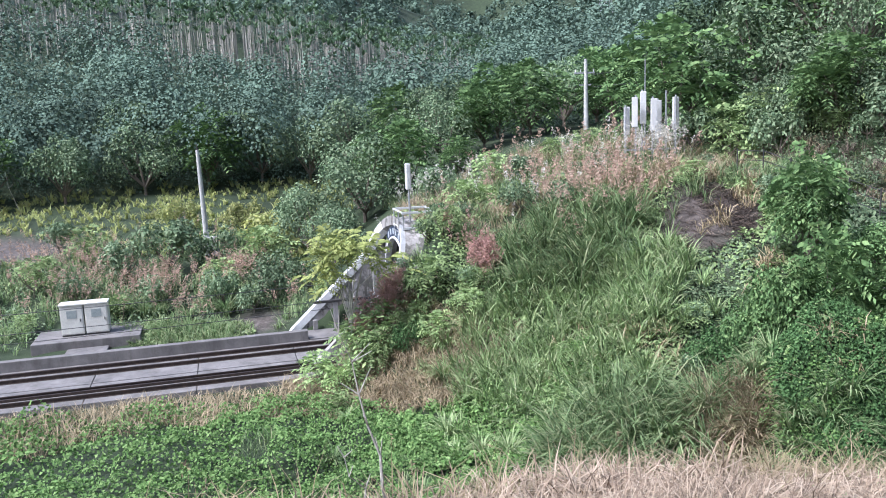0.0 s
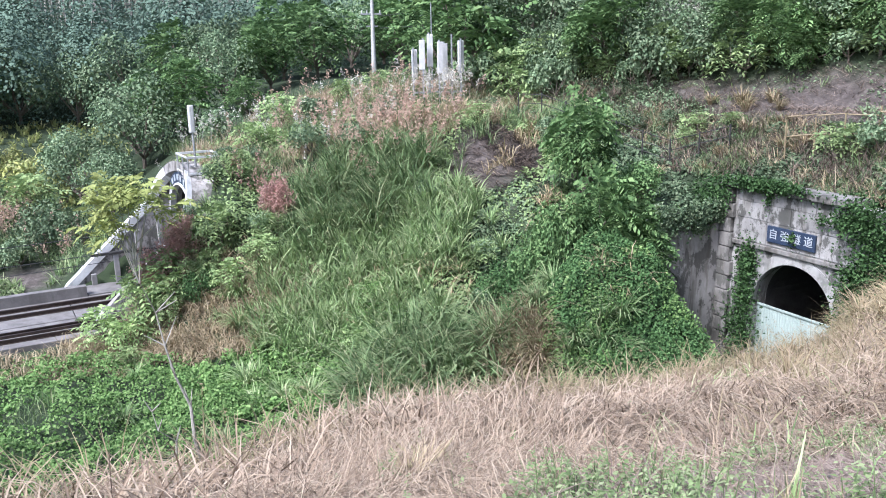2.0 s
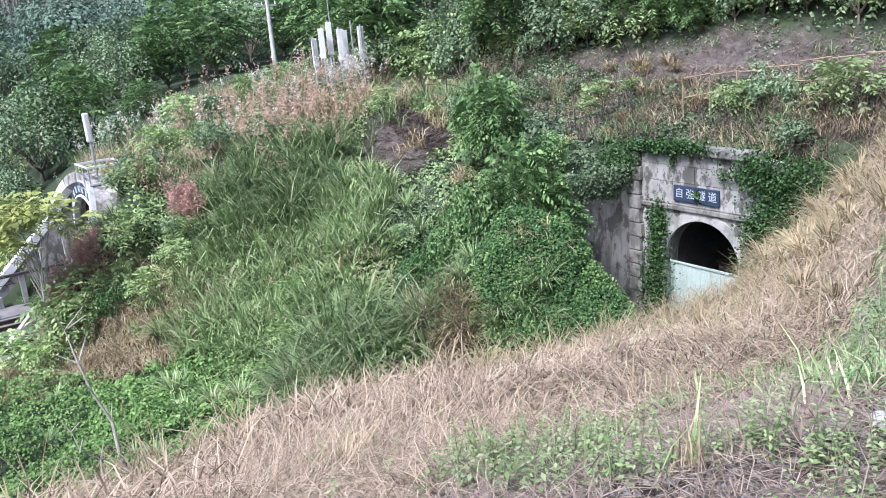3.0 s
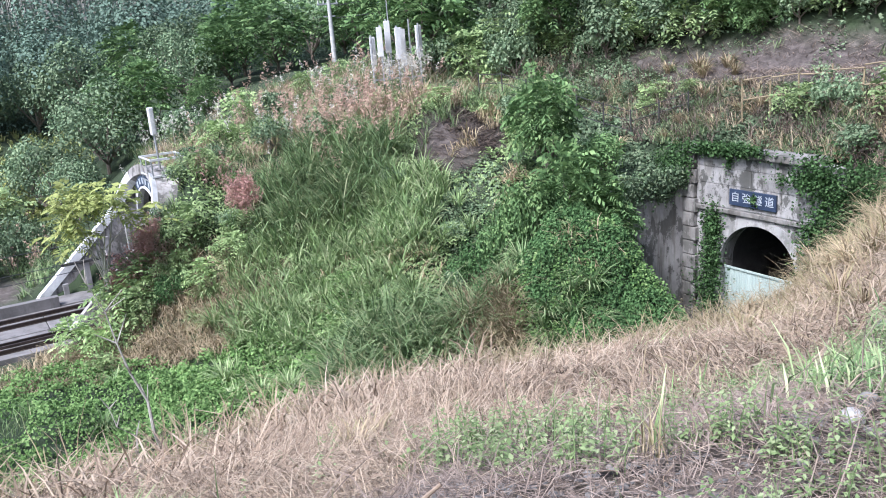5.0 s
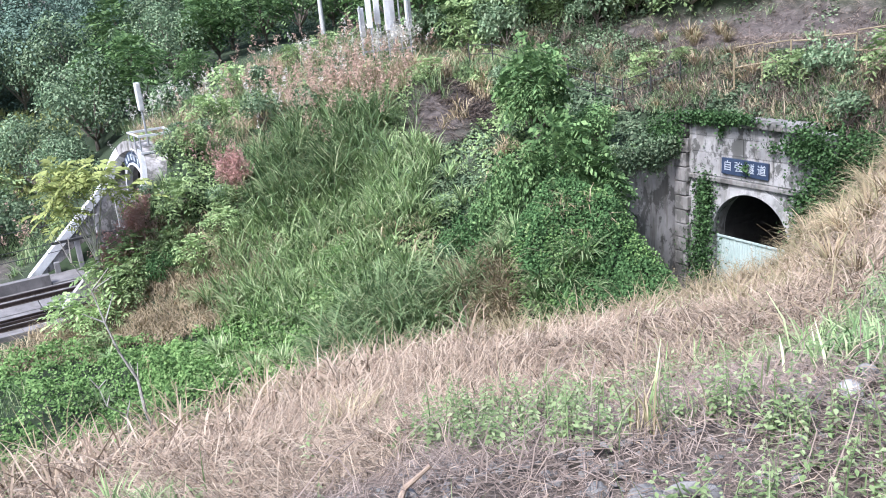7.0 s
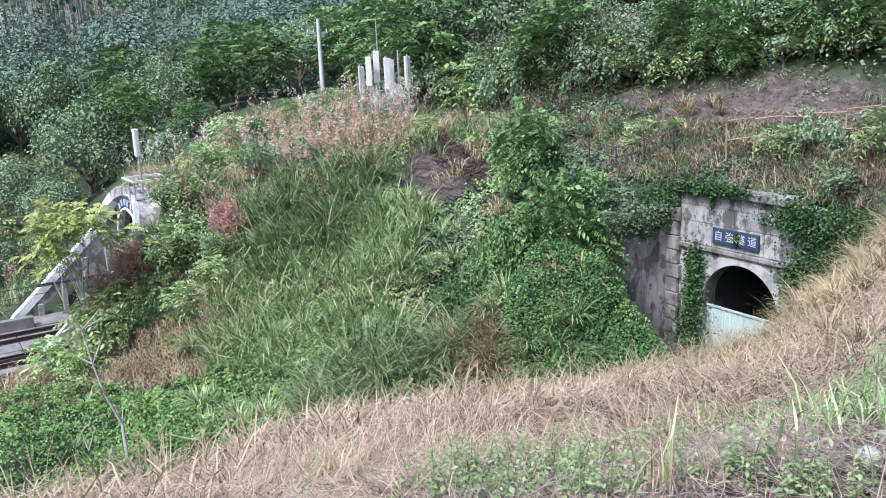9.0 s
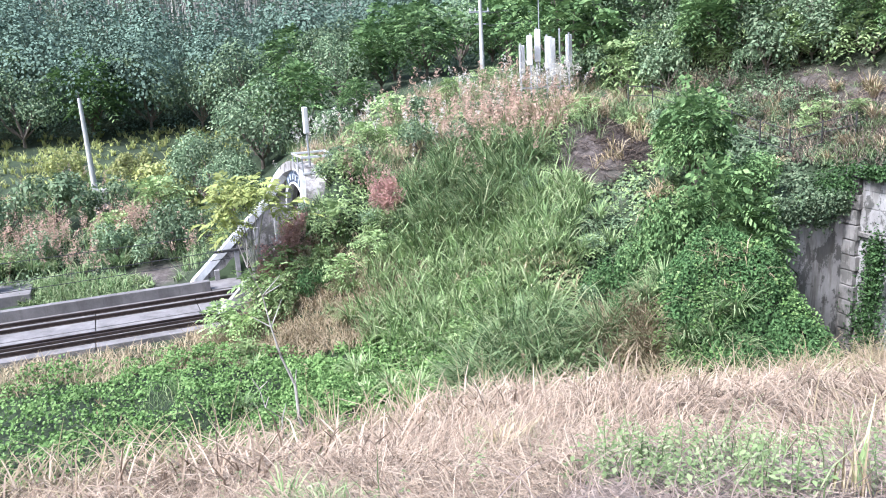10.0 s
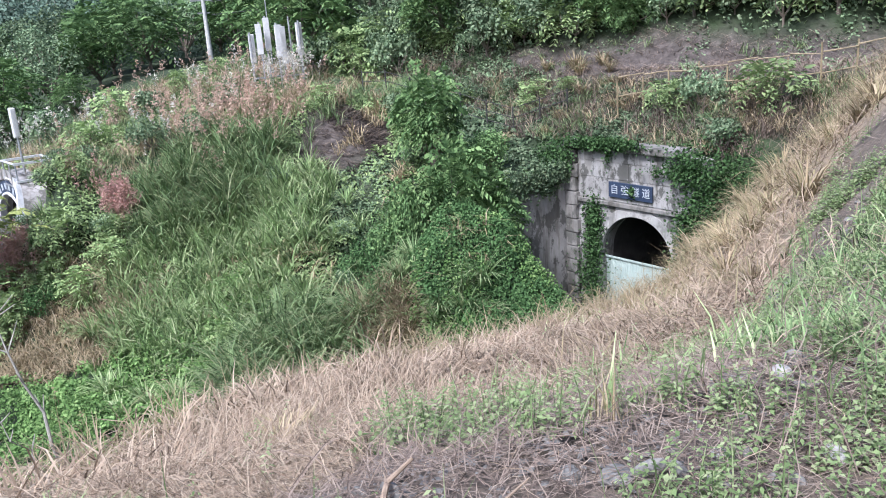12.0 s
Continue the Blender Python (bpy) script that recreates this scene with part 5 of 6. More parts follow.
def lumps(P_, s=1.7, seed=9):
    """The way out of lumpy growth at P_."""
    e_ = 0.15
    gx = wob(P_[:, 0] + e_, P_[:, 1], s, seed) - wob(P_[:, 0] - e_, P_[:, 1], s, seed)
    gy = wob(P_[:, 0], P_[:, 1] + e_, s, seed) - wob(P_[:, 0], P_[:, 1] - e_, s, seed)
    return unit(np.stack([-gx, -gy - 0.25, np.full(len(P_), 0.5)], 1))


def strawy(x, y):
    """The withered strip between the railway and the vines."""
    return ((x + 3.6) * 0.86 - (y - 36.0) * 0.5) ** 2 / 55 + ((x + 3.6) * 0.5 + (y - 36.0) * 0.86) ** 2 / 5.2 < 1 + 0.4 * wob(x, y, 1.3, 4)


def sward(name, n, fn, box_, ln, wd, lean, droop, material, label, per=12, bow=None):
    """Clumps of arching blades."""
    C_ = scatter(n // per * 2, *box_, fn)
    sz_ = np.repeat(rng.choice([0.6, 0.85, 1.1, 1.4], len(C_)), per)
    P_ = np.repeat(C_, per, axis=0)
    P_[:, :2] += rng.normal(0, 0.09 * ln[1], (len(P_), 2))
    if bow:
        return stuff(name, arching(P_, rng.uniform(*ln, len(P_)) * sz_ * 1.25, wd, (0.95, 1.5), bow), material, label, "grass")
    return stuff(name, blades(P_, rng.uniform(*ln, len(P_)) * sz_, wd, rng.uniform(*lean, len(P_)), rng.uniform(*droop, len(P_))), material, label, "grass")


# vines over the valley floor
def valley(x, y):
    return (y > brow(x) + 2.5) & (trackn(x, y) < -11.2 - 1.2 * wob(x, y, 0.4, 2)) & (hd(x, y) < 1.6 + 1.0 * wob(x, y, 0.6, 3)) & (x < 18)


P = scatter(380000, -46, 18, 16, 42, lambda x, y: valley(x, y) & offbed(x, y) & ~strawy(x, y))
lump = 0.45 + 0.6 * wob(P[:, 0], P[:, 1], 1.3, 4) + 0.2 * wob(P[:, 0], P[:, 1], 3.1, 2)
P[:, 2] += np.maximum(0.05, lump) * rng.uniform(0.5, 1.0, len(P))
dryp = wob(P[:, 0], P[:, 1], 0.45, 12) > 0.9
Q = P[dryp][::5]
P = P[~dryp]
P = P[rng.uniform(size=len(P)) < np.clip(1.25 + P[:, 0] / 16, 0.35, 1)]
stuff("creeping_vines", facing(P, lumps(P, 1.3, 4), rng.uniform(0.07, 0.14, len(P)) * np.clip(1 - P[:, 0] / 40, 1, 1.7), 0.75, 0.6, 0.4), VINE, "bright green creeping vines covering the hollow", "vines")
stuff("mixed_grass", blades(Q, rng.uniform(0.4, 0.9, len(Q)), 0.03, rng.uniform(0.1, 0.6, len(Q)), rng.uniform(0.2, 0.7, len(Q))), GRASSD, "greyish green grass among the vines", "grass")
# vines on the mound before the wing wall
P = scatter(90000, 10, 19.3, 21.5, 30, lambda x, y: (((x - 14.6) / 4.2) ** 2 + ((y - 25.9) / 3.6) ** 2 < 1) & offbed(x, y))
P[:, 2] += rng.uniform(0.05, 0.4, len(P)) + 0.65 * np.maximum(0, wob(P[:, 0], P[:, 1], 2.3, 5))
stuff("mound_vines", facing(P, unit(lumps(P, 2.3, 5) + np.array([-0.3, -0.6, 0.0])), rng.uniform(0.07, 0.15, len(P)), 0.6, 0.75, 0.3), VINED, "dense dark green vines on the mound by the wall", "vines")
sward("withered_strip", 22000, lambda x, y: strawy(x, y) & offbed(x, y), (-10, 4, 30, 42), (0.4, 0.9), 0.03, (0.3, 0.9), (0.3, 0.8), STRAW3, "withered straw-coloured grass beside the vines")
# dry grass beside the railway
P = scatter(90000, -44, 2, 22, 46, lambda x, y: (trackn(x, y) < -9.7) & ((trackn(x, y) > -13.6 + 1.5 * wob(x, y, 0.6, 1)) | strawy(x, y)) & (hd(x, y) < 4))
stuff("trackside_dry_grass", blades(P, rng.uniform(0.3, 0.8, len(P)), 0.03, rng.uniform(0.1, 0.7, len(P)), rng.uniform(0.2, 0.6, len(P))), STRAW3, "pale dry grass along the railway", "grass")


def blob(cx, cy, rx, ry, ragged=0.25):
    return lambda x, y: (((x - cx) / rx) ** 2 + ((y - cy) / ry) ** 2 < 1 + ragged * wob(x, y, 1.1, cx)) & offbed(x, y) & (y > brow(x) + 2)


def leafage(name, n, fn, box_, size, high, material, label):
    """Low leafy growth in lumps."""
    P_ = scatter(n, *box_, fn)
    lump_ = np.maximum(0.1, 0.5 + 0.5 * wob(P_[:, 0], P_[:, 1], 1.7, 9) + 0.3 * wob(P_[:, 0], P_[:, 1], 4.1, 3))
    P_[:, 2] += high * lump_ * rng.uniform(0.3, 1.0, len(P_))
    return stuff(name, facing(P_, lumps(P_), rng.uniform(*size, len(P_)), 0.6, 0.4, 0.4), material, label, "undergrowth")


leafage("hillside_undergrowth", 80000, lambda x, y: (hd(x, y) > 0.3) & (y < 50) & (x < 17) & offbed(x, y) & ~strawy(x, y) & (side(x, y) < 0) & (wob(x, y, 0.7, 17) > -0.35) & (((x - 11.3) / 2.2) ** 2 + ((y - 35.5) / 2.4) ** 2 > 1), (-9, 17, 24, 50), (0.12, 0.24), 0.6, LEAFL, "low green undergrowth on the hillside")
leafage("hollow_vines", 46000, lambda x, y: (((x - 0.8) / 4.6) ** 2 + ((y - 30.2) / 3.0) ** 2 < 1 + 0.35 * wob(x, y, 1.1, 7)) & (y > brow(x) + 2) & ~strawy(x, y), (-5, 7, 25, 35), (0.1, 0.2), 0.75, VINE, "bright green vines heaped over the hollow")
leafage("portal_top_growth", 1800, lambda x, y: (((x + 0.9) / 1.3) ** 2 + ((y - 42.2) / 2.2) ** 2 < 1), (-2.4, 0.6, 39.8, 44.6), (0.12, 0.24), 0.5, LEAFL, "leafy growth over the crown of the tunnel")
leafage("bank_leaves", 22000, lambda x, y: (side(x, y) < 0.8) & (cut_bank(x, y) < 0.3) & (x + y > 54.5) & (y < 50), (13.5, 24, 34, 50), (0.1, 0.22), 0.6, LEAF, "low leafy growth along the foot of the wood")
leafage("cut_bank_leaves", 16000, lambda x, y: (cut_bank(x, y) > 0.2) & (wob(x, y, 1.3, 33) > 0.35), (18, 32, 20, 42), (0.08, 0.2), 0.35, LEAF, "leafy sprigs on the cut bank")
sward("cut_bank_roots", 16000, lambda x, y: cut_bank(x, y) > 0.2, (18, 32, 20, 42), (0.3, 0.9), 0.02, (0.85, 0.99), (-0.1, 0.1), TWIG, "dead roots and stalks over the cut bank", per=3)
leafage("slope_leaves", 12000, blob(9.6, 32.0, 2.4, 1.8), (6, 13, 29, 35), (0.1, 0.2), 0.5, LEAF, "low leafy growth below the bare patch")
leafage("bush_vines", 5000, blob(10.4, 28.6, 1.6, 1.0), (8, 16, 25, 32), (0.1, 0.2), 2.4, VINED, "vines draped over the hillside bushes")
leafage("bank_undergrowth", 34000, lambda x, y: (trackn(x, y) > 3.5) & (np.hypot(x, y) < 66) & (hd(x, y) < 6) & (wob(x, y, 0.6, 19) > -0.1), (-50, 2, 38, 66), (0.14, 0.28), 0.9, LEAF, "dense undergrowth on the bank behind the railway")
leafage("slope_undergrowth", 90000, lambda x, y: (side(x, y) > np.where(y < 39, 0.9, 0.2)) & (np.hypot(x, y) < 75), (14, 50, 14, 75), (0.14, 0.3), 2.6, LEAF, "dense undergrowth on the wooded slope")
sward("hillside_grass", 11000, blob(4.6, 33.0, 5.0, 3.3), (-3, 12, 27, 38), (0.5, 1.1), 0.06, (0.05, 0.7), (0.2, 0.8), GRASS, "bright green tall grass on the hillside", bow=(0.1, 0.6))
sward("hollow_grass", 4500, blob(5.9, 26.9, 2.9, 1.5), (2, 10, 24, 30), (1.2, 2.1), 0.05, (0.1, 0.5), (0.4, 0.9), GRASSD, "long drooping green grass at the hollow", bow=(0.35, 0.8))
sward("hollow_dry_grass", 7000, blob(9.0, 25.9, 1.0, 1.3, 0.4), (7, 12, 23, 29), (0.7, 1.4), 0.03, (0.2, 0.7), (0.3, 0.8), STRAW2, "withered brown grass below the shrubs", bow=(0.3, 0.75))
sward("upper_grass", 5000, blob(5.4, 37.2, 3.3, 2.8), (-1, 10, 33, 43), (1.1, 2.0), 0.055, (0.1, 0.6), (0.3, 0.8), GRASSD, "dense dark green grass clump on the hillside", bow=(0.25, 0.7))
sward("crest_grass", 19000, lambda x, y: (hd(x, y) > 8) & offbed(x, y) & (y < 58) & (x < 18) & (wob(x, y, 0.8, 5) > 0.0), (-5, 18, 36, 58), (0.5, 1.2), 0.03, (0.1, 0.6), (0.3, 0.8), GRASSD, "grey-green grass on the crest of the hill")
sward("crest_dry_grass", 15000, lambda x, y: (hd(x, y) > 7) & offbed(x, y) & (y < 54) & (x < 17) & (wob(x, y, 0.8, 5) < 0.1), (-5, 17, 38, 54), (0.5, 1.1), 0.03, (0.1, 0.6), (0.3, 0.8), STRAW3, "dry grass on the crest of the hill")
sward("bank_grass", 27000, lambda x, y: (trackn(x, y) > 0.8) & (hd(x, y) < 3) & (np.hypot(x, y) < 68) & (((x + 34) / 6.0) ** 2 + ((y - 60) / 3.0) ** 2 > 1) & (((x + 12.6) / 1.7) ** 2 + ((y - 48.6) / 1.9) ** 2 > 1) & ~((np.abs(trackn(x, y) - 2.6) < 2.4) & (np.abs((x - WX) * UX + (y - WY) * UY + 11.2) < 3.6)), (-50, 2, 36, 68), (0.5, 1.2), 0.04, (0.1, 0.6), (0.3, 0.8), GRASSD, "mixed grass on the bank behind the railway")
sward("bank_weeds", 9000, lambda x, y: (trackn(x, y) > -1.0) & (trackn(x, y) < 4.0) & (((x + 16.6) / 4.4) ** 2 + ((y - 47.0) / 2.6) ** 2 < 1), (-22, -11, 43, 51), (0.3, 0.6), 0.05, (0.2, 0.8), (0.2, 0.6), GRASS, "fresh green weeds beside the cabinets")
sward("field_grass", 17000, lambda x, y: (np.hypot(x, y) > 64) & (np.hypot(x, y) < 86) & (x < -6) & (((x + 34) / 6.0) ** 2 + ((y - 60) / 3.0) ** 2 > 1), (-60, -6, 45, 86), (0.3, 0.8), 0.08, (0.1, 0.6), (0.2, 0.6), YELLOW, "yellow-green crop in the terraced field")
sward("hillside_dry_clumps", 9000, lambda x, y: (hd(x, y) > 0.5) & (y < 44) & (x < 14) & offbed(x, y) & (wob(x, y, 0.9, 31) > 0.35), (-8, 14, 25, 44), (0.5, 1.1), 0.04, (0.2, 0.8), (0.3, 0.8), STRAW2, "withered grass clumps on the hillside")
leafage("tunnel_top_leaves", 60000, lambda x, y: (x > 14.5) & (y > 20) & offbed(x, y) & (hd(x, y) > -6) & ((x - PX) * FMX + (y - PY) * FMY > -5) & ((y > 30.2) | ((x - PX) * FMX + (y - PY) * FMY > 0.9)) & (cut_bank(x, y) < 0.25) & (side(x, y) < 0.2) & (wob(x, y, 1.1, 41) > -0.6), (14.5, 30, 20, 46), (0.12, 0.24), 0.5, LEAF, "low leafy growth above the old tunnel")
sward("scree_twigs", 4500, blob(11.3, 35.5, 2.6, 2.6), (8, 15, 32, 39), (0.3, 0.8), 0.03, (0.9, 0.99), (-0.1, 0.05), TWIG, "dead brown stalks lying on the bare patch", per=4)
sward("cliff_tufts", 5200, lambda x, y: (cut_bank(x, y) > 0.3) & (wob(x, y, 1.6, 51) > 0.1), (16, 36, 16, 46), (0.3, 0.9), 0.03, (0.3, 0.9), (0.4, 0.9), GRASSD, "grass tufts hanging on the cut slope")
# brown growth above the old tunnel
sward("tunnel_top_stalks", 36000, lambda x, y: ((x - PX) * FMX + (y - PY) * FMY > 0.9) & (y > 16) & (cut_bank(x, y) < 0.25) & (side(x, y) < 0.4) & (x > 14.5) & (wob(x, y, 1.2, 5) > -0.5), (14, 34, 16, 46), (0.4, 1.1), 0.022, (0.1, 0.8), (0.1, 0.8), TWIG, "brown tangled stalks above the old tunnel")
sward("tunnel_top_dry_grass", 32000, lambda x, y: ((x - PX) * FMX + (y - PY) * FMY > 0.9) & (y > 16) & (cut_bank(x, y) < 0.25) & (side(x, y) < 0.3) & (x > 14.5) & (wob(x, y, 1.0, 11) > 0.0), (14, 34, 16, 46), (0.4, 1.0), 0.022, (0.2, 0.8), (0.2, 0.8), STRAW3, "dry grass above the old tunnel")
sward("tunnel_top_green", 40000, lambda x, y: ((x - PX) * FMX + (y - PY) * FMY > 0.9) & (y > 16) & (cut_bank(x, y) < 0.25) & (side(x, y) < 0.6) & (x > 13.5) & (wob(x, y, 0.9, 21) > 0.2), (13, 34, 16, 46), (0.4, 0.9), 0.03, (0.2, 0.8), (0.2, 0.8), GRASSD, "green growth above the old tunnel")


# haze is in the leaf colour here, as on the far hills
leafage("wood_edge", 110000, lambda x, y: (np.hypot(x, y) > 84) & (np.hypot(x, y) < 98) & (side(x, y) < 1), (-68, 26, 44, 96), (0.16, 0.32), 3.4, HAZEFOREST, "leafy edge of the wood above the field")


# plumed reeds
def plumes(C_, height, size, n, rg):
    M = len(C_)
    hh = height * rg.uniform(0.75, 1.2, M)
    ang = rg.uniform(0, 6.28, M)
    ln = rg.uniform(0.05, 0.3, M)
    tip = C_ + np.stack([np.cos(ang) * ln * hh, np.sin(ang) * ln * hh, hh], 1)
    st = blades(C_, hh * 1.0, 0.01, ln, 0.02, rg, ang)
    k = rg.uniform(0, 1, (M, n))
    P_ = (tip[:, None, :] + np.stack([np.cos(ang) * 0.4, np.sin(ang) * 0.4, -0.0 * ang + 0.9], 1)[:, None, :] * (k[..., None] - 0.6) * size).reshape(-1, 3)
    P_ += rg.normal(0, size * 0.09, P_.shape)
    lf = leaves(P_, rg.uniform(0.6, 1.2, len(P_)) * size * 0.26, 0.28, -0.6, rg)
    return st, lf


def reeds(name, spots, material, height, size, n, label):
    rg = np.random.default_rng(len(name))
    C_ = []
    for x, y, sp, cnt in spots:
        q = np.stack([rg.normal(x, sp, cnt), rg.normal(y, sp, cnt)], 1)
        C_.append(np.column_stack([q, land(q[:, 0], q[:, 1])]))
    C_ = np.concatenate(C_)
    C_ = C_[offbed(C_[:, 0], C_[:, 1])][::2]
    st, lf = plumes(C_, height, size, n, rg)
    stuff(name, join((st[0], st[1]), lf), material, label, "reeds")


reeds("pink_reeds", [(6.2, 40.2, 1.3, 130), (8.2, 40.0, 1.2, 120), (7.0, 43.0, 1.6, 90), (9.5, 38.5, 1.0, 60), (4.6, 42.5, 1.2, 50), (-18, 55, 2.5, 80), (-24, 53, 2.0, 70), (-21, 60, 2, 50), (4.0, 46.5, 1.6, 40), (-14.8, 54.5, 1.2, 160), (-20.0, 50.6, 1.4, 90), (-25.0, 50.0, 1.6, 90), (-16.0, 48.8, 1.0, 30), (-19.2, 52.4, 1.2, 130), (-26.5, 55.0, 2.0, 160), (-30.5, 55.5, 2.0, 60), (-10.5, 50.5, 0.9, 30), (-23.5, 58, 1.5, 40), (9.5, 46.5, 1.0, 40), (3.2, 52, 1.5, 30)],
      PINK, 1.8, 0.75, 24, "pinkish flowering reeds on the hillside")
reeds("red_reeds", [(1.4, 37.6, 0.35, 260), (*beside_track(2.9, -10.2), 0.4, 320), (*beside_track(4.2, -10.0), 0.35, 240), (0.4, 39.0, 0.6, 30)], RED, 1.3, 0.6, 26, "reddish flowering reeds beside the portal")
reeds("silver_reeds", [(10.6, 43.8, 0.8, 70), (11.9, 44.4, 0.7, 60), (10.0, 44.6, 0.6, 25), (-2.6, 49.0, 1.0, 40), (-0.5, 49.5, 1.0, 20), (2.5, 45.5, 1.6, 24), (6.5, 46.0, 1.6, 20), (8.6, 43.0, 1.4, 26), (4.4, 41.0, 1.2, 24), (24.0, 41.5, 0.6, 60), (23.0, 42.2, 0.5, 40)],
      SILVER, 1.9, 0.65, 18, "silvery plumed reeds on the crest")


bxs = np.random.default_rng(2).uniform(-6, 13, 46)
reeds("seeding_grass", [(float(q), float(brow(q)) + 0.1, 0.3, 3) for q in bxs], STRAW2, 0.75, 0.22, 12, "tall dry seeding grass stems along the brow")


# ---- woods on the far hills ----
def build_far_woods():
    rg = np.random.default_rng(5)
    n = 2300
    az_ = rg.uniform(-42, 62, n)
    r_ = 84 + 480 * rg.uniform(0, 1, n) ** 1.7
    x, y = r_ * np.sin(np.radians(az_)), r_ * np.cos(np.radians(az_))
    z = land(x, y)
    el = np.degrees(np.arctan2(z - 15, r_))
    band = 5.6 - (az_ + 28) * 0.17
    inb = (el - band < 0.9) & (el - band > -2.2) & (az_ < 2) & (r_ > 105)
    keep = (~inb | (rg.uniform(size=n) < 0.06)) & (el < 14)
    x, y, z, r_ = x[keep], y[keep], z[keep], r_[keep]
    m = len(x)
    h = rg.uniform(5.5, 11.0, m)
    w = h * rg.uniform(0.36, 0.5, m)
    out = []
    for sel, k, base in ((r_ < 135, 380, 0.34), (r_ >= 135, 120, 0.5)):
        xs, ys, zs, hs, ws, rs = x[sel], y[sel], z[sel], h[sel], w[sel], r_[sel]
        d = rg.normal(size=(len(xs), k, 3))
        d[..., 2] = np.where(d[..., 2] < -0.5, -d[..., 2], d[..., 2])
        d = unit(d)
        rr = 1.04 - 0.35 * rg.uniform(0, 1, (len(xs), k, 1)) ** 2
        lobe = 1 + 0.3 * np.sin(d[..., :1] * 5 + xs[:, None, None]) * np.sin(d[..., 1:2] * 5 + ys[:, None, None])
        P_ = np.stack([xs, ys, zs + hs * 0.5], 1)[:, None, :] + d * rr * lobe * np.stack([ws, ws, hs * 0.5], 1)[:, None, :]
        P_, D_ = P_.reshape(-1, 3), d.reshape(-1, 3)
        sz = np.repeat(base + 0.003 * (rs - 84), k) * rg.uniform(0.7, 1.3, len(P_))
        out.append(facing(P_, D_, sz, 0.75, 0.16, 0.25, rg))
    stuff("far_woods", join(*out), HAZEFOREST, "dense subtropical woods on the far hills", "woods")
    # slender palms in a planted band
    n = 9000
    az_ = rg.uniform(-34, 3, n)
    r_ = rg.uniform(105, 290, n)
    x, y = r_ * np.sin(np.radians(az_)), r_ * np.cos(np.radians(az_))
    z = land(x, y)
    el = np.degrees(np.arctan2(z - 15, r_))
    keep = np.abs(el - (5.4 - (az_ + 28) * 0.17)) < 1.3
    x, y, z, r_ = x[keep][:760], y[keep][:760], z[keep][:760], r_[keep][:760]
    m = len(x)
    h = rg.uniform(6.5, 10.5, m)
    foot = np.stack([x, y, z], 1)
    a = rg.uniform(0, 6.28, m)
    tr = []
    for t_ in (0, 1.57):
        tr.append(blades(foot, h, 0.15, 0.03, 0.0, rg, a + t_))
    stuff("palm_trunks", join(*tr), PALEBARK, "slender pale palm trunks on the far hill", "palms")
    top = np.repeat(foot + np.stack([0 * h, 0 * h, h], 1), 9, axis=0)
    stuff("palm_crowns", blades(top, rg.uniform(1.0, 1.8, len(top)), 0.3, rg.uniform(0.3, 0.8, len(top)), rg.uniform(0.3, 0.6, len(top)), rg), PALMG, "dark palm fronds on the far hill", "palms")


build_far_woods()
for lst in (*SHRUBS.values(), *TREES.values(), *TUSSOCK.values()):
    for ob in lst:
        for c in (*ob.children_recursive, ob):
            bpy.data.objects.remove(c)

# ---- ivy on the old portal ----
def ivy(pts, n, spread, size, seed, m=OM):
    rg = np.random.default_rng(seed)
    P_ = []
    for x, y, z, k, sx, sz in pts:
        q = np.column_stack([rg.normal(x, sx, k), y - np.abs(rg.normal(0, spread, k)), rg.normal(z, sz, k)])
        P_.append(q)
    P_ = np.concatenate(P_)
    M3 = np.array(m.to_3x3())
    P_ = P_ @ M3.T + np.array(m.translation)
    return leaves(P_, rg.uniform(0.7, 1.3, len(P_)) * size, 0.7, 0.3, rg)


stuff("ivy", ivy([(-2.05, -0.1, 5.4, 1300, 0.3, 0.9), (-2.2, -0.1, 3.4, 1200, 0.5, 0.8), (-2.0, -0.15, 6.5, 500, 0.28, 0.3), (-1.9, -0.25, 9.6, 1200, 0.75, 0.14), (-3.5, -0.25, 9.0, 500, 0.3, 0.45), (-0.4, -0.3, 9.7, 500, 0.6, 0.1),
                  (-1.2, -0.1, 9.1, 90, 0.1, 0.3), (3.1, -0.4, 9.0, 1500, 0.55, 0.45), (3.1, -0.4, 6.5, 2600, 0.42, 0.75), (2.9, -0.3, 4.9, 1200, 0.4, 0.7), (1.6, -0.2, 8.7, 160, 0.4, 0.12), (2.2, -0.2, 8.9, 160, 0.3, 0.12), (-0.9, -0.3, 9.55, 500, 0.9, 0.1), (3.6, -0.3, 7.8, 900, 0.4, 0.8), (4.1, 0.3, 8.3, 1500, 0.5, 0.7), (4.3, 0.2, 6.6, 1500, 0.5, 0.9), (5.0, 0.5, 8.4, 1200, 0.5, 0.6), (-4.6, 0.1, 8.7, 900, 0.5, 0.35), (0.05, -0.16, 7.7, 60, 0.1, 0.16)],
                 0, 0.12, 0.12, 3), VINED, "green ivy hanging over the old portal", "ivy")
stuff("wall_ivy", ivy([(0.6, 0.35, 8.25, 1500, 0.5, 0.22), (1.8, 0.35, 8.2, 1500, 0.6, 0.25), (3.2, 0.35, 8.1, 1500, 0.5, 0.3), (1.3, 0.2, 7.7, 500, 0.3, 0.25), (3.7, 0.25, 7.2, 900, 0.25, 0.6)], 0, 0.3, 0.13, 4, OM @ Matrix.Translation((-3.6, 0, 0)) @ Matrix.Rotation(-math.pi / 2, 4, 'Z')), LEAF, "dark creeper hanging over the wing wall", "ivy")


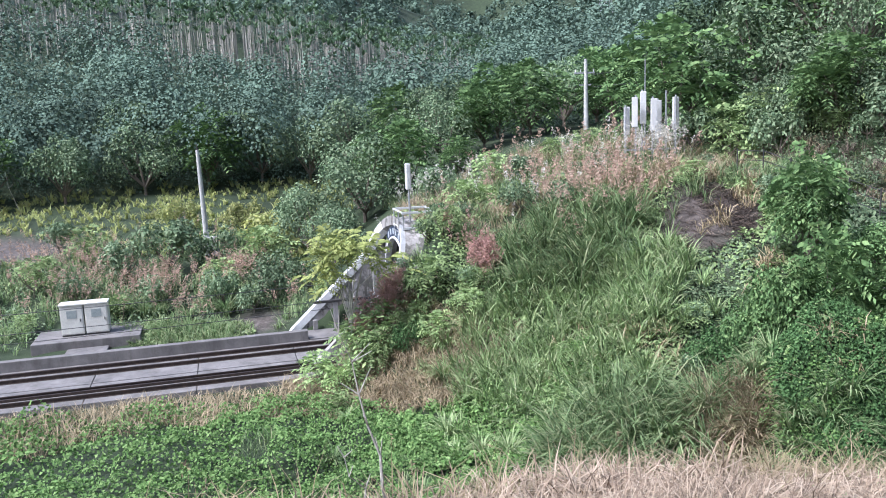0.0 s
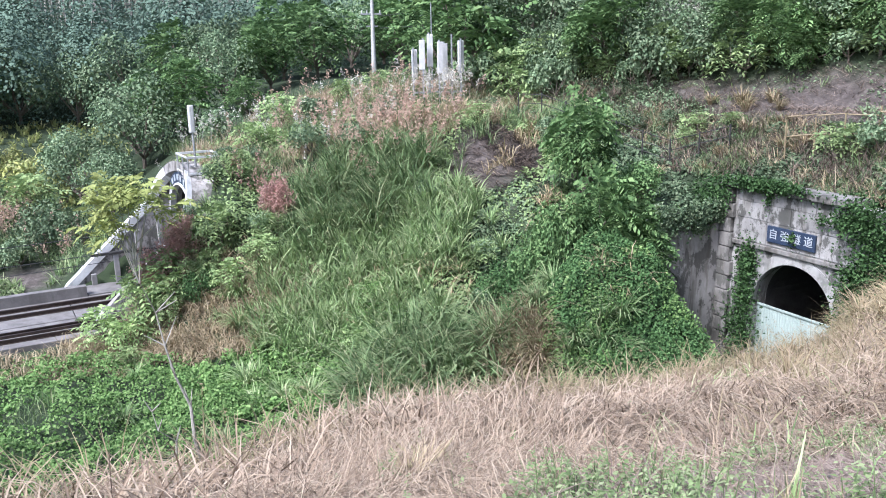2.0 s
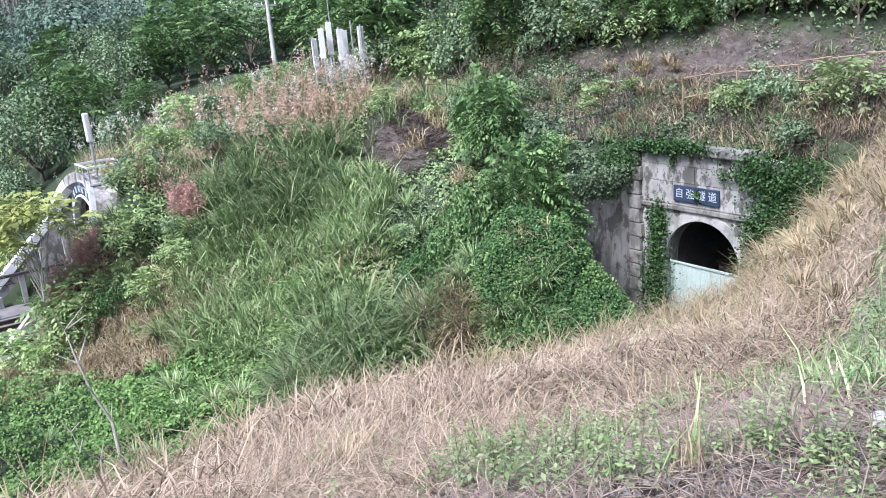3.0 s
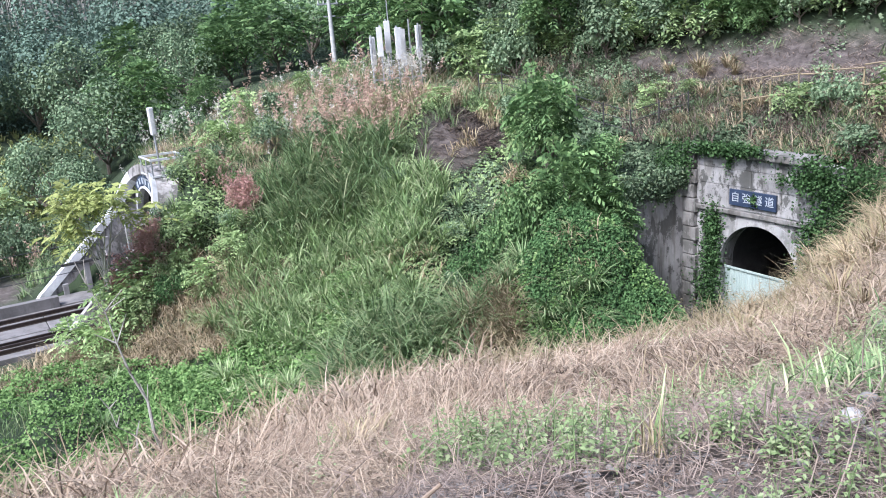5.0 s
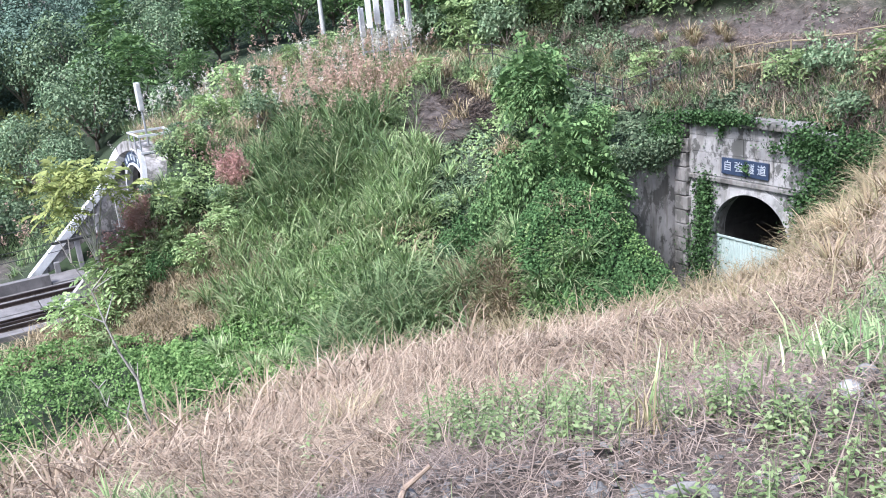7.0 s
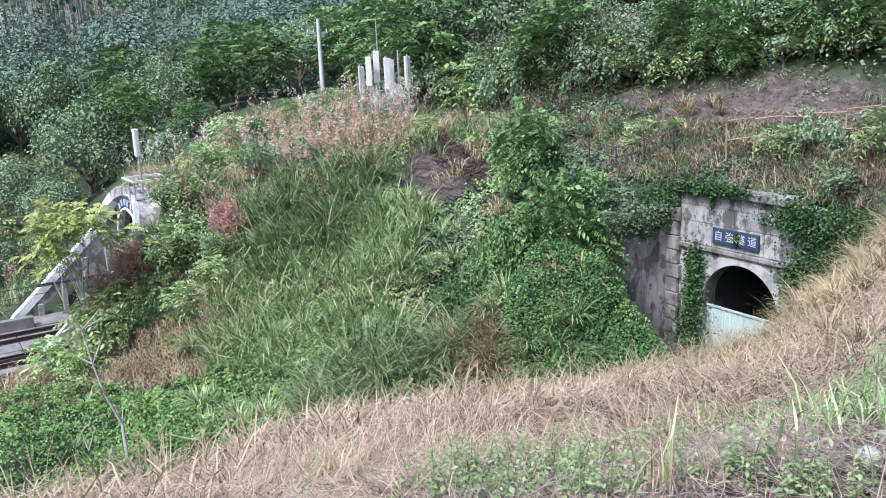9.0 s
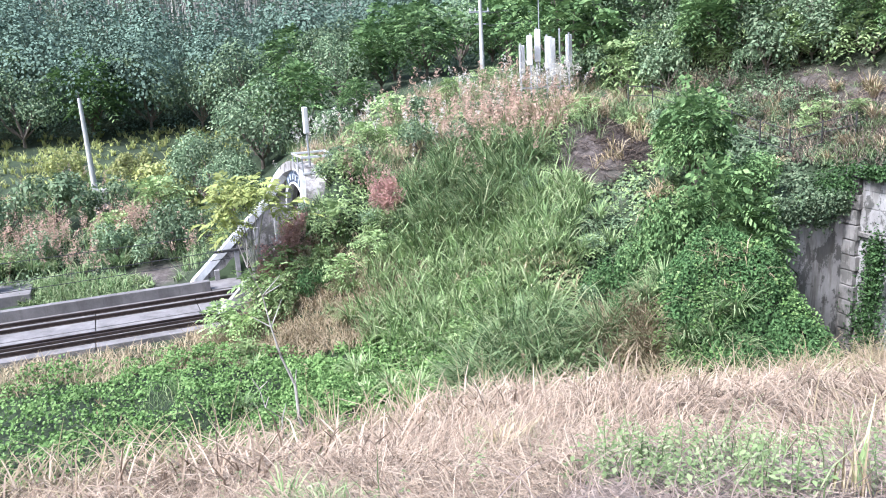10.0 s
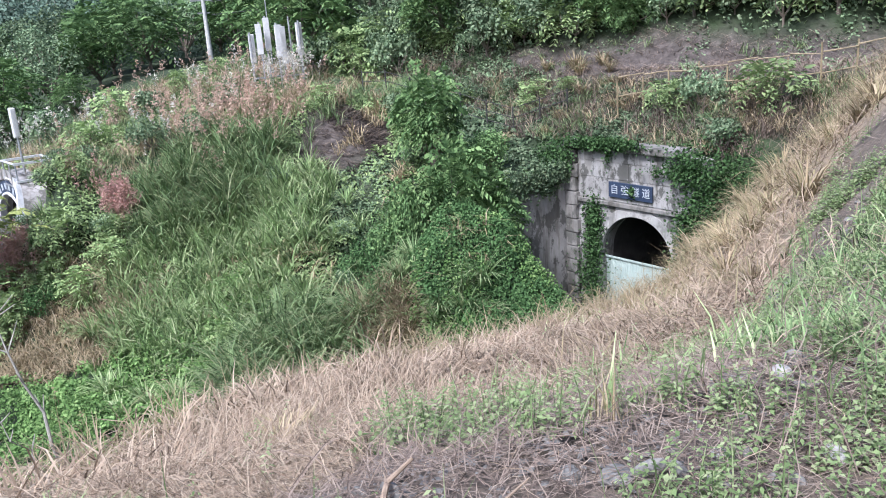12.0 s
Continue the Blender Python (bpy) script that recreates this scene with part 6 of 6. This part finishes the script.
# ---- stones and small things on the near slope ----
def stone_mesh(seed, material):
    rg = random.Random(seed)
    bm = bmesh.new()
    bmesh.ops.create_icosphere(bm, subdivisions=2, radius=0.5)
    sx, sy, sz = rg.uniform(0.8, 1.2), rg.uniform(0.7, 1.0), rg.uniform(0.45, 0.75)
    for v in bm.verts:
        k = 1 + 0.28 * noise.noise(v.co * 1.8 + Vector((seed, 0, 0))) + 0.1 * noise.noise(v.co * 5 + Vector((0, seed, 0)))
        v.co = Vector((v.co.x * sx, v.co.y * sy, v.co.z * sz)) * k
    me = bpy.data.meshes.new("stone")
    bm.to_mesh(me)
    bm.free()
    me.materials.append(material)
    return me


GREYS = [stone_mesh(i, STONE) for i in range(4)]
PALES = [stone_mesh(10 + i, PALESTONE) for i in range(2)]


def put_stone(me, x, y, s, rot, label):
    ob = new("stone", me)
    ob.matrix_basis = Matrix.Translation((x, y, float(land(x, y)) + s * 0.12)) @ Matrix.Rotation(rot, 4, 'Z') @ Matrix.Rotation(rot * 0.3, 4, 'X') @ Matrix.Scale(s, 4)
    return tagged(ob, label, "stone", "stones on the slope")


for me, x, y, sz_, rot, lab in ((PALES[0], 2.42, 1.94, 0.11, 0.4, "large pale stone among weeds"), (PALES[1], 2.13, 1.44, 0.1, 1.2, "rounded pale stone among green weeds"),
                                (PALES[1], 1.82, 1.62, 0.07, 2.2, "flat pale stone in the litter"), (GREYS[0], 1.45, 1.68, 0.11, 0.3, "grey stone half buried in litter"),
                                (GREYS[1], 1.34, 1.78, 0.1, 1.9, "grey stone half buried in litter"), (GREYS[2], 1.56, 1.64, 0.12, 2.8, "grey stone half buried in litter"), (GREYS[3], 1.7, 1.5, 0.1, 0.9, "grey stone half buried in litter")):
    put_stone(me, x, y, sz_, rot, lab)
rs = random.Random(3)
cnt = 0
while cnt < 260:
    x, y = rs.uniform(-0.5, 6.5), rs.uniform(0.9, 5)
    if weedy(np.array([x]), np.array([y]))[0] and math.hypot(x, y) > 1.3:
        big = rs.random() < 0.2
        put_stone(rs.choice(GREYS), x, y, rs.uniform(0.06, 0.1) if big else rs.uniform(0.02, 0.06), rs.uniform(0, 6), "small grey stone lying in the litter")
        cnt += 1


def build_bottle():
    x, y = 0.16, 1.9
    z = float(land(x, y))
    b = thing("plastic_bottle", pose(x, y, z + 0.05, 70, 0, 35), "discarded clear plastic bottle with a green cap", "bottle")
    b.scale = (0.75, 0.75, 0.75)
    bm = bmesh.new()
    prof = [(0.0, -0.12), (0.03, -0.12), (0.033, -0.1), (0.033, 0.02), (0.03, 0.05), (0.014, 0.085), (0.013, 0.1)]
    seg = 14
    rings = [[bm.verts.new((r_ * math.cos(6.2832 * i / seg), r_ * math.sin(6.2832 * i / seg), z_)) for i in range(seg)] for r_, z_ in prof[1:]]
    for p_, q_ in zip(rings, rings[1:]):
        for i in range(seg):
            bm.faces.new([p_[i], p_[(i + 1) % seg], q_[(i + 1) % seg], q_[i]])
    bm.faces.new(rings[0][::-1])
    m, nt, p, out = mat("bottle_plastic")
    p.inputs["Base Color"].default_value = (0.55, 0.75, 0.8, 1)
    p.inputs["Roughness"].default_value = 0.15
    p.inputs["Transmission Weight"].default_value = 0.6
    part("body", bm, m, b, smooth=True)
    part("label", bm_rod((0, 0, -0.06), (0, 0, 0.0), 0.0336, seg=14), surface("pale_blue_label", [(0.3, (0.35, 0.6, 0.66)), (0.7, (0.6, 0.75, 0.78))], 20, 0.4, bstr=0), b, "pale blue label")
    part("cap", bm_rod((0, 0, 0.098), (0, 0, 0.122), 0.016, seg=14), GREENP, b, "green screw cap")


build_bottle()


def build_branch(x, y, L, r, rot, label):
    z = float(land(x, y))
    t = thing("dead_branch", pose(x, y, z + 0.04, 0, 0, rot), label, "branch")
    bm = bmesh.new()
    rod(bm, (0, 0, 0), (L * 0.5, 0.05, 0.03), r, r * 0.8, 7)
    rod(bm, (L * 0.5, 0.05, 0.03), (L, 0.0, 0.1), r * 0.8, r * 0.5, 7)
    rod(bm, (L * 0.5, 0.05, 0.03), (L * 0.8, 0.12, 0.02), r * 0.5, r * 0.2, 6)
    part("limb", bm, WOODY, t)


build_branch(0.74, 1.9, 0.14, 0.012, 20, "short pale broken branch on the ground")
build_branch(0.7, 1.5, 0.5, 0.007, 25, "thin brown dead twig on the ground")
build_branch(2.3, 2.2, 0.35, 0.008, -30, "thin brown dead twig on the ground")


def build_stalk_plant():
    x, y = 1.66, 2.0
    z = float(land(x, y))
    t = thing("tall_weed", pose(x, y, z), "tall grass-like weed with dry stalks", "plant")
    rg = np.random.default_rng(9)
    P_ = np.column_stack([rg.normal(0, 0.03, (26, 2)), np.zeros(26)])
    v, f = blades(P_, rg.uniform(0.1, 0.28, 26), 0.006, rg.uniform(0, 0.35, 26), rg.uniform(0, 0.3, 26), rg)
    tagged(solid("dry_stalk", v, f, STRAW2, t), kind="stuff")
    P_ = np.column_stack([rg.normal(0.06, 0.015, (7, 2)), np.zeros(7)])
    v, f = blades(P_, rg.uniform(0.15, 0.32, 7), 0.012, rg.uniform(0, 0.15, 7), 0.05, rg)
    tagged(solid("green_blade", v, f, GRASS, t), kind="stuff")


build_stalk_plant()
